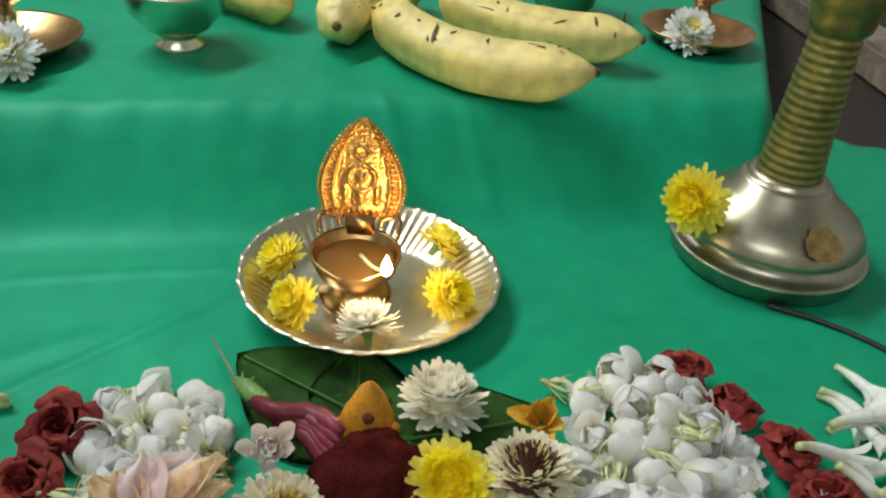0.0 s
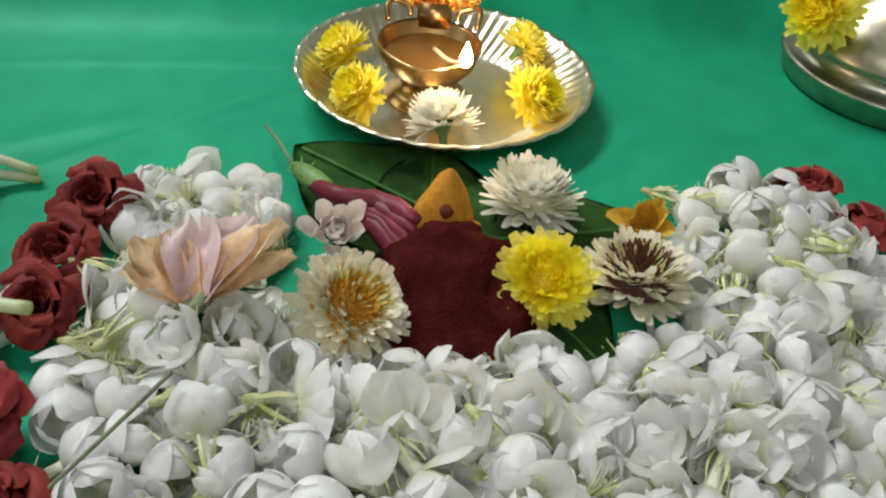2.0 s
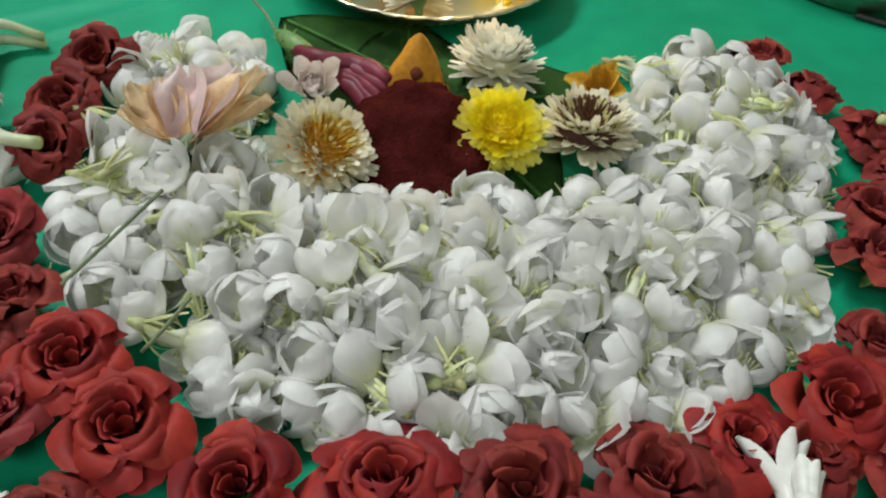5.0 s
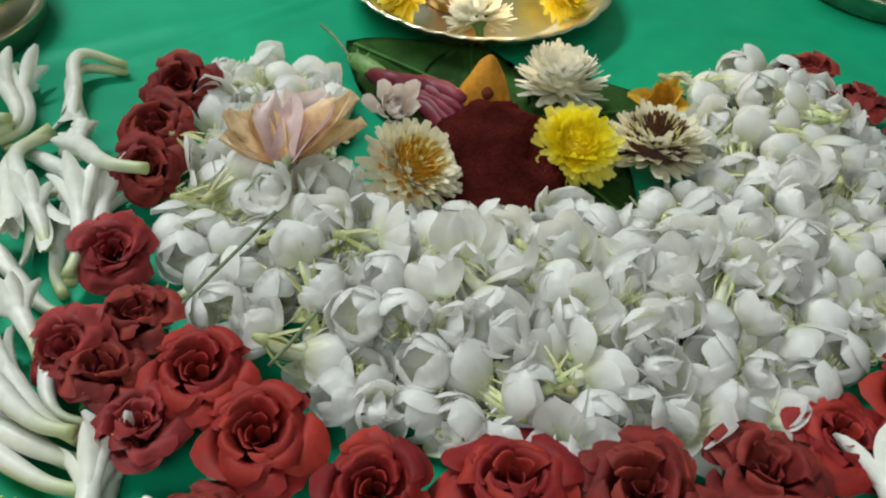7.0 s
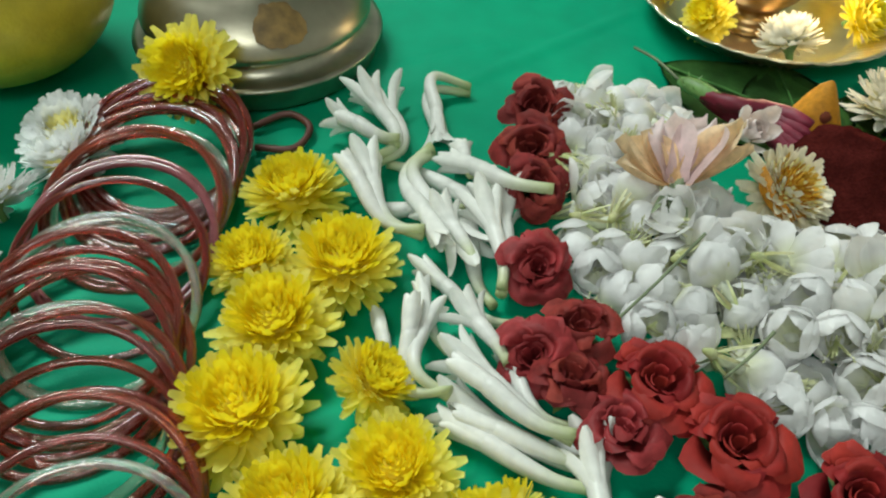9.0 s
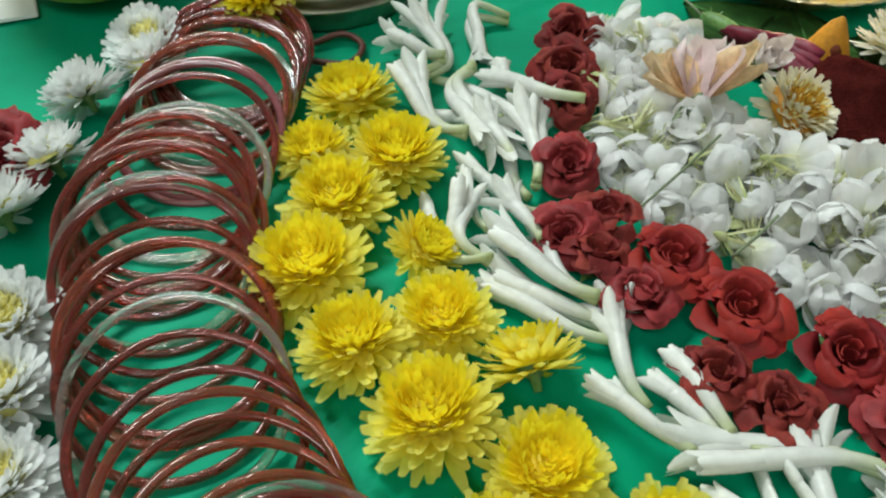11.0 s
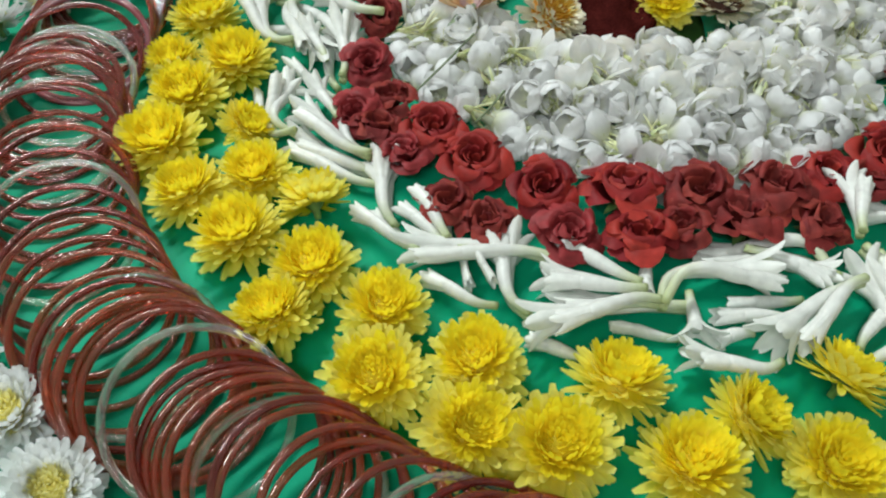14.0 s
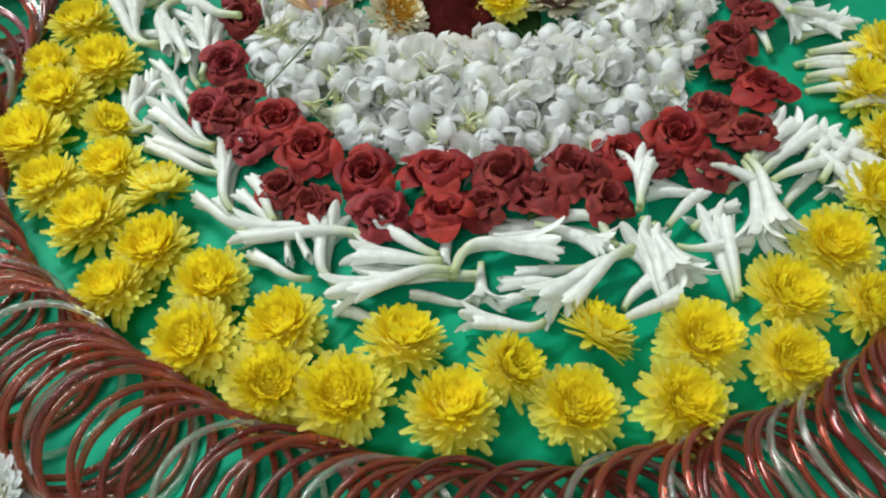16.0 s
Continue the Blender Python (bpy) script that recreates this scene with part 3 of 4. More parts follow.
TUBEROSE_TURN = [(-0.164, 0.094, -0.180, 0.123, 1, 0), (-0.160, 0.074, -0.179, 0.112, 4, 1), (-0.175, 0.077, -0.193, 0.110, 1, 0), (-0.121, 0.073, -0.153, 0.101, 3, 0), (-0.122, 0.066, -0.166, 0.094, 1, 1), (-0.115, 0.062, -0.165, 0.077, 1, 1), (-0.116, 0.054, -0.164, 0.069, 1, 0),
                 (-0.144, 0.090, -0.164, 0.113, 0, 1), (-0.103, 0.031, -0.119, 0.081, 1, 2), (-0.079, 0.024, -0.105, 0.044, 0, 0), (-0.079, 0.025, -0.098, 0.052, 0, 0), (-0.077, 0.027, -0.088, 0.053, 0, 0), (-0.032, 0.024, -0.104, 0.021, -1, 1), (-0.090, 0.016, -0.124, 0.034, 1, 0), (-0.097, 0.026, -0.116, 0.039, 0, 0)]
TUBEROSE_FRONT = [(-0.078, 0.020, -0.065, 0.005, 2, 0), (-0.074, 0.021, -0.055, 0.007, 2, 0), (-0.040, -0.004, -0.058, 0.041, 2, 2), (0.005, 0.015, -0.043, 0.016, 0, 1), (0.003, 0.017, -0.033, 0.033, 0, 0), (0.024, 0.013, -0.040, 0.006, 0, 1), (-0.054, -0.003, -0.088, 0.005, 2, 0), (0.010, 0.007, -0.046, -0.011, -1, 1),
                  (-0.015, -0.019, -0.041, -0.014, 0, 0), (0.006, 0.033, 0.005, 0.014, 0, 0), (0.011, 0.005, 0.060, 0.041, 4, 1), (0.087, 0.040, 0.019, 0.048, -5, 1), (0.051, 0.041, 0.087, 0.039, 0, 1), (0.046, 0.044, 0.079, 0.033, 0, 0), (0.039, 0.041, 0.023, 0.039, 0, 1)]
TUBEROSE_CURVE = [(0.023, 0.019, 0.026, -0.009, 0, 2), (0.055, -0.014, 0.015, -0.015, 1, 1), (0.021, -0.002, -0.009, -0.002, 1, 0), (0.067, 0.013, 0.032, 0.008, 0, 0), (0.093, 0.034, 0.047, -0.006, -1, 1), (0.071, 0.027, 0.039, 0.018, 0, 0), (0.048, 0.003, 0.033, -0.003, 0, 0), (0.096, 0.060, 0.095, 0.099, 0, 1),
                  (0.113, 0.002, 0.092, 0.056, 0, 2), (0.098, 0.056, 0.127, 0.016, 0, 2), (0.103, 0.053, 0.118, 0.026, 0, 1), (0.130, 0.080, 0.100, 0.089, 0, 1), (0.131, 0.082, 0.099, 0.075, 1, 0), (0.125, 0.091, 0.169, 0.087, 2, 0), (0.143, 0.019, 0.129, 0.076, 0, 1)]
TUBEROSE_RIGHT = [(0.115, 0.044, 0.153, 0.053, -1, 0), (0.150, 0.103, 0.155, 0.039, 1, 2), (0.151, 0.101, 0.169, 0.056, 0, 0), (0.152, 0.099, 0.174, 0.146, 0, 1), (0.154, 0.102, 0.164, 0.134, 0, 0), (0.156, 0.104, 0.180, 0.131, 0, 1), (0.178, 0.127, 0.221, 0.101, 1, 1), (0.181, 0.124, 0.210, 0.089, 0, 0),
                  (0.205, 0.125, 0.196, 0.087, 0, 1), (0.111, 0.056, 0.129, 0.083, 0, 0), (0.086, -0.009, 0.116, 0.013, 0, 0), (0.091, 0.006, 0.102, 0.025, 0, 0), (0.173, 0.201, 0.163, 0.239, 0, 0), (0.152, 0.239, 0.192, 0.247, 1, 1), (0.191, 0.219, 0.227, 0.250, 0, 1)]
TUBEROSE_SIDE = [(0.157, 0.094, 0.190, 0.141, 0, 1), (0.163, 0.091, 0.199, 0.115, 0, 0), (0.142, 0.087, 0.167, 0.114, 0, 0), (0.181, 0.106, 0.199, 0.141, 0, 1), (0.188, 0.095, 0.213, 0.133, 0, 0), (0.124, 0.060, 0.147, 0.080, 0, 0), (0.168, 0.235, 0.200, 0.218, 0, 1), (0.188, 0.231, 0.217, 0.221, 0, 0),
                 (0.196, 0.205, 0.240, 0.225, 0, 1), (0.183, 0.243, 0.204, 0.252, 0, 0), (0.190, 0.185, 0.222, 0.192, 0, 0), (0.196, 0.132, 0.223, 0.123, 0, 1)]
TUBEROSE_BACK = [(0.190, 0.177, 0.233, 0.193, 0, 1), (0.188, 0.163, 0.233, 0.175, 0, 0), (0.188, 0.196, 0.229, 0.208, 0, 0), (0.180, 0.221, 0.214, 0.242, 0, 1), (0.206, 0.153, 0.235, 0.168, 0, 1), (0.169, 0.078, 0.191, 0.112, 0, 0), (0.206, 0.112, 0.230, 0.148, 0, 0),
                 (0.179, 0.266, 0.214, 0.283, 0, 1), (0.188, 0.299, 0.204, 0.264, 2, 1), (0.202, 0.317, 0.217, 0.291, 0, 1), (0.192, 0.273, 0.203, 0.258, 0, 0)]
random.seed(8)
for i, (x0, y0, x1, y1, bow, form) in enumerate(TUBEROSE_LEFT + TUBEROSE_TURN + TUBEROSE_FRONT + TUBEROSE_CURVE + TUBEROSE_RIGHT + TUBEROSE_SIDE + TUBEROSE_BACK):
    long = math.hypot(x1 - x0, y1 - y0)
    size = long / 0.0605
    girth = min(1.1, max(0.82, size**0.3))
    z = 0.0042 + 0.0042 * (i % 3)
    # a stalk end that lies across a rose is propped up by it
    prop = 0.016 if y0 > 0.15 and any(math.hypot(x0 - a, y0 - b) < 0.02 < math.hypot(x1 - a, y1 - b) for a, b, k, breadth in ROSE_RING + ROSE_RING_RIGHT) else 0.0
    TUBEROSES.put((bow, form, i % 3), pose(x0, y0, z + prop, 0, 0, math.degrees(math.atan2(y1 - y0, x1 - x0))) @ pose(0, 0, 0, 0, math.degrees(math.asin(min(0.7, prop / long))), 0) @ pose(0, 0, 0, random.uniform(-25, 25), random.uniform(-1, 2), 0) @ Matrix.Diagonal((size, girth * (size**0.5 if size < 1 and bow else 1), girth, 1)), group="band of tuberoses")
    if form and long > 0.036 and not prop:
        # a second flower of the same sprig beside it
        outward = (x1 - x0) * (y0 - 0.2) - (y1 - y0) * x0
        turn = (1 if outward > 0 else -1) * random.uniform(7, 12)
        TUBEROSES.put((bow, form - 1, (i + 1) % 3), pose(x0, y0, z + 0.0035, 0, 0, math.degrees(math.atan2(y1 - y0, x1 - x0)) + turn) @ pose(0, 0, 0, random.uniform(-40, 40), -2, 0) @ Matrix.Diagonal((size * random.uniform(0.78, 0.95), 0.9, 0.9, 1)), group="band of tuberoses")


# ---- jasmine ----
def make_jasmine(form, seed):
    """form 0: a round bud; 1: half open; 2: open. Its own z points out of the mouth; the tube and the thready green calyx lie behind."""
    def maker():
        random.seed(seed)
        words = ("plump white jasmine bud with a thready green calyx", "half-open white jasmine flower with a green calyx", "open white jasmine flower with a green calyx")[form]
        ob = thing("jasmine", words + " in a heap", "flower")
        r = random.uniform(0.0060, 0.0070)
        if form == 0:
            # inner petals close over the mouth, outer ones lie shorter and lift at their lips
            for count, long, wide, shut, deep in ((4, 3.0, 1.9, 160, 0.93), (4, 2.65, 2.1, 136, 1.0), (3, 2.1, 2.0, 104, 1.06)):
                turn = random.uniform(0, 360)
                for k in range(count):
                    bm = bmesh.new()
                    petal(bm, turn + 360 * k / count + random.uniform(-16, 16), 4, shut + random.uniform(-16, 6), r * long * deep * random.uniform(0.88, 1.05), r * wide, 0.42, 0.0, -r * deep, 11, 6, 1.05, 0.012, 0.2, True, 0.02)
                    part("petal", bm, JASMINE, ob)
        else:
            layers = ((4, 44, 104, 0.0135, 0.0118), (5, 18 if form == 1 else 8, 84 if form == 1 else 40, 0.0152, 0.0122)) + (((3, 2, 10, 0.0135, 0.0105),) if form == 2 else ())
            for count, e0, curl, long, wide in layers:
                turn = random.uniform(0, 360)
                for k in range(count):
                    bm = bmesh.new()
                    petal(bm, turn + 360 * k / count + random.uniform(-16, 16), e0 + random.uniform(-12, 12), curl + random.uniform(-20, 16), long * random.uniform(0.88, 1.08), wide * random.uniform(0.88, 1.1), 0.45, 0.001, -r * 0.6, 10, 6, 1.25, 0.03, 0.25, True, 0.02)
                    part("petal", bm, JASMINE, ob)
        base = -r * (1.0 if form == 0 else 0.6)
        bow = random.uniform(-0.003, 0.003)
        bm = bmesh.new()
        pts = [(0, 0, base - 0.0085), (bow, 0, base - 0.0045), (0, 0, base + 0.001)]
        sweep(bm, bend(pts, 3), [0.0013, 0.0013, 0.0014, 0.0015, 0.0017, 0.002, 0.0026], 8)
        part("tube", bm, TUBE, ob)
        bm = bmesh.new()
        sweep(bm, [(0, 0, base - 0.0122), (0, 0, base - 0.0102), (0, 0, base - 0.008)], [0.0007, 0.0014, 0.0016], 8)
        cup = part("calyx", bm, CALYX, ob, "thready pale green sepals")
        for k in range(11):
            bm = bmesh.new()
            petal(bm, 33 * k + random.uniform(-14, 14), 62 + random.uniform(-26, 14), random.uniform(0, 80), random.uniform(0.008, 0.0125), 0.00105, 0.3, 0.0015, base - 0.009, 6, 1, 0.8, 0.0, 0.5)
            part("sepal", bm, CALYX, cup)
        return ob
    return maker


JASMINES = Kind({(form, k): make_jasmine(form, 120 + 10 * form + k) for form in range(3) for k in range(4)})
HEAP_EDGE = [(-0.142, 0.262), (-0.143, 0.22), (-0.139, 0.18), (-0.13, 0.145), (-0.108, 0.118), (-0.083, 0.1), (-0.056, 0.087), (-0.025, 0.08), (0.006, 0.077), (0.044, 0.09), (0.075, 0.103), (0.1, 0.124), (0.121, 0.168), (0.141, 0.22), (0.142, 0.262), (0.122, 0.303), (0.095, 0.312),
             (0.068, 0.285), (0.062, 0.25), (0.058, 0.21), (0.032, 0.193), (0.005, 0.185), (-0.03, 0.178), (-0.062, 0.182), (-0.078, 0.21), (-0.083, 0.24), (-0.1, 0.262)]


def heap_depth(x, y):
    """How far a place lies inside the heap's outline; negative outside."""
    inside, best = False, 9.0
    for (ax, ay), (bx, by) in zip(HEAP_EDGE, HEAP_EDGE[1:] + HEAP_EDGE[:1]):
        if (ay > y) != (by > y) and x < (bx - ax) * (y - ay) / (by - ay) + ax:
            inside = not inside
        t = min(1, max(0, ((x - ax) * (bx - ax) + (y - ay) * (by - ay)) / ((bx - ax) ** 2 + (by - ay) ** 2)))
        best = min(best, math.hypot(ax + t * (bx - ax) - x, ay + t * (by - ay) - y))
    return best if inside else -best


PINNED = [(-0.058, 0.092, 0), (-0.045, 0.088, 1), (-0.022, 0.087, 0), (-0.003, 0.098, 0), (0.008, 0.082, 2), (0.018, 0.094, 0), (0.028, 0.098, 0), (0.043, 0.098, 2), (0.065, 0.103, 2), (0.083, 0.117, 0), (0.096, 0.130, 0), (0.050, 0.116, 0), (0.030, 0.120, 1), (-0.010, 0.113, 1), (-0.042, 0.116, 0),
          (-0.056, 0.116, 0), (-0.084, 0.111, 1), (-0.100, 0.118, 0), (-0.060, 0.163, 0), (-0.082, 0.175, 1), (-0.093, 0.161, 1), (-0.025, 0.140, 2), (0.007, 0.152, 1), (0.019, 0.171, 0), (0.052, 0.160, 1), (0.064, 0.150, 1)]
PINNED_REST = [(0.042, 0.129, 1), (0.089, 0.170, 0), (0.108, 0.150, 2), (0.058, 0.187, 0), (0.077, 0.194, 0), (-0.072, 0.151, 1), (-0.026, 0.114, 1), (0.008, 0.123, 2), (0.036, 0.111, 1), (-0.034, 0.103, 0), (-0.050, 0.130, 0), (-0.118, 0.139, 0), (-0.030, 0.169, 0), (-0.015, 0.163, 1), (0.006, 0.185, 1),
               (0.087, 0.295, 0), (0.110, 0.297, 0), (0.090, 0.266, 0), (0.121, 0.278, 1)]


def on_rose(x, y, reach):
    return any(math.hypot(x - a, y - b) < reach for a, b, k, breadth in ROSE_RING + ROSE_RING_RIGHT)


def build_heap():
    random.seed(21)
    spots = []
    for x, y, form in PINNED + PINNED_REST:
        az = random.uniform(180, 330)
        spots.append((x, y))
        lift = 0.008 + 0.0125 * smooth_step(0, 0.04, heap_depth(x, y))
        JASMINES.put((form, len(spots) % 4), facing(x, y, lift + 0.001, az, random.uniform(35, 75) if form == 0 else 40, random.uniform(0, 360), random.uniform(1.1, 1.24)), group="heap of jasmine")
    tries = 0
    while len(spots) < 205 and tries < 40000:
        tries += 1
        x, y = random.uniform(-0.145, 0.145), random.uniform(0.075, 0.315)
        d = heap_depth(x, y)
        if d < 0.005:
            continue
        near = 0.0142 if tries < 9000 else 0.0112
        if on_rose(x, y, 0.0165) or math.hypot(x + 0.086, y - 0.187) < 0.019 or any((x - a) ** 2 + (y - b) ** 2 < near**2 for a, b in spots):
            continue
        spots.append((x, y))
        form = random.choice((0, 0, 0, 1, 1, 1, 2))
        lift = 0.007 + 0.0135 * smooth_step(0.004, 0.045, d) * (1 if tries < 9000 else 0.55) + random.uniform(-0.0015, 0.0015)
        tilt = random.uniform(10, 85) if random.random() < 0.62 else random.uniform(90, 122)
        JASMINES.put((form, random.randrange(4)), facing(x, y, lift, random.uniform(0, 360), tilt, random.uniform(0, 360), random.uniform(1.02, 1.26)), group="heap of jasmine")
    # fallen petals and calyxes that fill the heap from below
    fill, green = bmesh.new(), bmesh.new()
    for bm, count in ((fill, 420), (green, 420)):
        done = 0
        while done < count:
            x, y = random.uniform(-0.145, 0.145), random.uniform(0.075, 0.315)
            d = heap_depth(x, y)
            if d < 0.004 or on_rose(x, y, 0.018):
                continue
            done += 1
            one = bmesh.new()
            if bm is fill:
                petal(one, 0, random.uniform(-20, 30), random.uniform(10, 80), 0.0135, 0.011, 0.45, -0.006, 0, 7, 4, 1.2, 0.0, 0.25, True, 0.02)
            else:
                for k in range(9):
                    petal(one, random.uniform(-30, 30), random.uniform(-20, 40), random.uniform(0, 60), 0.0105, 0.001, 0.3, 0, 0, 5, 1, 0.8, 0, 0.5)
            one.transform(pose(x, y, 0.004 + random.random() * (0.014 if bm is fill else 0.021) * smooth_step(0, 0.05, d), random.uniform(-40, 40), random.uniform(-40, 40), random.uniform(0, 360)))
            data = bpy.data.meshes.new("scrap")
            one.to_mesh(data)
            one.free()
            bm.from_mesh(data)
            bpy.data.meshes.remove(data)
    heap = thing("jasmine_scraps", "fallen white jasmine petals and green threads under the heap", "petals", "", "stuff")
    tagged(part("petals", fill, JASMINE, heap), "", "", "", "stuff")
    tagged(part("threads", green, CALYX, heap), "", "", "", "stuff")


build_heap()


# ---- bangles ----
def make_bangle(mat, label):
    def maker():
        bm = bmesh.new()
        sweep(bm, [(0.0325 * math.cos(TAU * k / 56), 0.0325 * math.sin(TAU * k / 56), 0) for k in range(56)], 0.0016, 8, True)
        return tagged(new("bangle", mesh("bangle", bm, mat)), label, "bangle", "row of bangles")
    return maker


BANGLES = Kind({"red": make_bangle(REDGLASS, "thin dark red-brown glass bangle leaning on the next"), "clear": make_bangle(CLEARGLASS, "thin clear greenish glass bangle leaning on the next"), "mauve": make_bangle(SHINEGLASS, "thin glass bangle tinted mauve for a silvery reflection")})
ROW = bend([(-0.293, 0.172, 0), (-0.286, 0.110, 0), (-0.268, 0.045, 0), (-0.215, -0.03, 0), (-0.132, -0.086, 0), (-0.027, -0.116, 0), (0.073, -0.111, 0), (0.17, -0.066, 0), (0.235, -0.008, 0), (0.268, 0.06, 0), (0.275, 0.12, 0)], 24)


def build_bangles():
    random.seed(33)
    lengths = [0.0]
    for a, b in zip(ROW, ROW[1:]):
        lengths.append(lengths[-1] + (b - a).length)
    s, i = 0.0, 0
    while s < lengths[-1]:
        k = max(j for j in range(len(ROW) - 1) if lengths[j] <= s)
        q = (s - lengths[k]) / (lengths[k + 1] - lengths[k])
        p, d = ROW[k].lerp(ROW[k + 1], q), ROW[k + 1] - ROW[k]
        heading = math.degrees(math.atan2(d.y, d.x)) + random.uniform(-7, 7)
        lean = 19 + random.uniform(-5, 5)
        # three bangles take the painted mauve shine where the row catches light
        kind = "clear" if i % 7 == 5 or random.random() < 0.03 else "mauve" if i in (15, 16, 18) else "red"
        high = 0.0026 + 0.0325 * abs(math.sin(radians(lean))) + random.uniform(0, 0.0006)
        off = random.uniform(-0.0025, 0.0025)
        side = Vector((-d.y, d.x, 0)).normalized() * off
        BANGLES.put(kind, pose(p.x + side.x, p.y + side.y, high, 0, 0, heading) @ pose(0, 0, 0, random.uniform(-3, 3), lean, 0))
        s += random.uniform(0.0014, 0.003) if s < 0.022 else random.uniform(0.0025, 0.005) if random.random() < 0.42 else random.uniform(0.007, 0.0155) if s < 0.4 else random.uniform(0.005, 0.011)
        i += 1


build_bangles()


# ---- the offering in the middle ----
def build_middle():
    random.seed(41)
    # betel leaves under the heap
    def leaf(x, y, az, size):
        bm = bmesh.new()
        n, m = 16, 10
        rows = []
        for i in range(n + 1):
            s = i / n
            half = 0.47 * size * math.sin(math.pi * min(1, s * 0.94 + 0.06)) ** 0.75 * (1.12 - 0.55 * s)
            rows.append([bm.verts.new((size * s, half * (2 * j / m - 1), 0.0035 + 0.0012 * abs(2 * j / m - 1) + 0.0015 * noise.noise(Vector((s * 5, j * 0.7, x * 90))))) for j in range(m + 1)])
        for a, b in zip(rows, rows[1:]):
            for j in range(m):
                bm.faces.new((a[j], a[j + 1], b[j + 1], b[j]))
        bmesh.ops.solidify(bm, geom=bm.faces[:], thickness=0.0006)
        ob = thing("betel_leaf", "dark green betel leaf lying flat under the flowers", "leaf", "betel leaves", m=pose(x, y, 0, 0, 0, az))
        part("blade", bm, LEAF, ob)
        bm = bmesh.new()
        sweep(bm, bend([(-0.012, 0.002, 0.003), (0, 0, 0.0045), (size * 0.5, 0, 0.0052), (size * 0.95, 0, 0.005)], 5), 0.0008, 6)
        part("midrib", bm, LEAF, ob)
    leaf(-0.012, 0.248, 152, 0.092)
    leaf(-0.02, 0.242, 18, 0.082)
    leaf(-0.005, 0.235, -50, 0.062)
    leaf(-0.03, 0.25, 96, 0.055)

    # kumkum mound
    bm = bmesh.new()
    ball(bm, pose(-0.0185, 0.212, 0.002) @ Matrix.Diagonal((0.0268, 0.033, 0.0255, 1)), 0.0, 1, 5)
    for v in bm.verts:
        v.co.z = max(0.001, v.co.z)
        flat = 0.022
        if v.co.z > flat * 0.7:
            v.co.z = flat * 0.7 + (v.co.z - flat * 0.7) * 0.75
        v.co.z *= 0.5 + 0.55 * smooth_step(0.18, 0.232, v.co.y)
        v.co.x += 0.006 * (v.co.x + 0.0185) / 0.0268 * (1 - smooth_step(0.19, 0.24, v.co.y)) - 0.12 * (v.co.x + 0.0185) * smooth_step(0.215, 0.24, v.co.y)
        v.co += 0.0032 * noise.noise_vector(v.co * 90) + 0.0009 * noise.noise_vector(v.co * 420)
        v.co.z = max(0.001, v.co.z)
    tagged(new("kumkum_mound", mesh("kumkum_mound", bm, KUMKUM)), "velvety dark red mound of kumkum powder", "powder mound")

    # turmeric cone with its dot
    ob = thing("turmeric_cone", "small orange turmeric paste cone with a dark red dot", "offering", m=pose(-0.026, 0.254, 0) @ Matrix.Scale(0.9, 4))
    bm = bmesh.new()
    lathe(bm, [(0.0132, 0.0), (0.014, 0.005), (0.012, 0.012), (0.0085, 0.02), (0.0045, 0.0275), (0.0018, 0.031), (0.0003, 0.032)], 28)
    for v in bm.verts:
        v.co += 0.0012 * noise.noise_vector(v.co * 130)
    part("cone", bm, TURMERIC, ob)
    bm = bmesh.new()
    ball(bm, pose(0.001, -0.0092, 0.0175, 60) @ Matrix.Diagonal((0.0032, 0.0034, 0.0016, 1)), 0.0006, 300, 2)
    part("dot", bm, SPOT, ob, "dark red dot")
    for k in range(12):
        a = random.uniform(math.pi * 0.95, TAU * 1.05)
        bm = bmesh.new()
        ball(bm, pose(0.015 * math.cos(a) + random.uniform(-0.002, 0.002), 0.0135 * math.sin(a), 0.004 + random.random() * 0.004) @ Matrix.Scale(random.uniform(0.0012, 0.003), 4), 0.0008, 300, 2)
        part("crumb", bm, TURMERIC, ob, "loose turmeric crumb")

    # chrysanthemums round it
    MISC.put("smallwhite", facing(0.005, 0.258, 0.008, 80, 14, 20, 1.14), "white chrysanthemum head beside the turmeric cone")
    MUMS.put(2, facing(0.0115, 0.217, 0.0125, -95, 35, 0, 0.82), "yellow chrysanthemum head beside the kumkum heap")
    MISC.put("burnt", facing(0.043, 0.22, 0.011, 110, 8, 0, 0.95))
    MISC.put("orange", facing(-0.052, 0.189, 0.013, -30, 30, 0, 0.9))
    # a tucked-in orange flower
    ob = thing("orange_flower", "small folded orange-yellow flower behind the jasmine", "flower", m=facing(0.05, 0.258, 0.01, 250, 30))
    for k in range(9):
        bm = bmesh.new()
        petal(bm, 40 * k, random.uniform(25, 75), random.uniform(-30, 40), 0.016, 0.009, 0.6, 0.001, 0, 5, 4, 1.4, 0.1, 0.3)
        part("petal", bm, ORANGE, ob)

    # wilted peach flower with pale pink petals
    ob = thing("wilted_flower", "large wilted peach flower with pale pink petals, lying on jasmine", "flower", m=pose(-0.093, 0.173, 0.025) @ Matrix.Scale(0.8, 4))
    for az, e0, curl, long, wide, mat in ((172, 6, 30, 0.026, 0.015, PEACH), (150, 14, 20, 0.032, 0.019, PEACH), (106, 34, -14, 0.032, 0.022, PINK), (64, 34, -18, 0.036, 0.024, PINK), (84, 18, 10, 0.026, 0.014, PINK),
                                          (46, 26, 10, 0.042, 0.018, PEACH), (32, 12, 20, 0.038, 0.015, PEACH), (128, 22, 20, 0.028, 0.016, PEACH)):
        bm = bmesh.new()
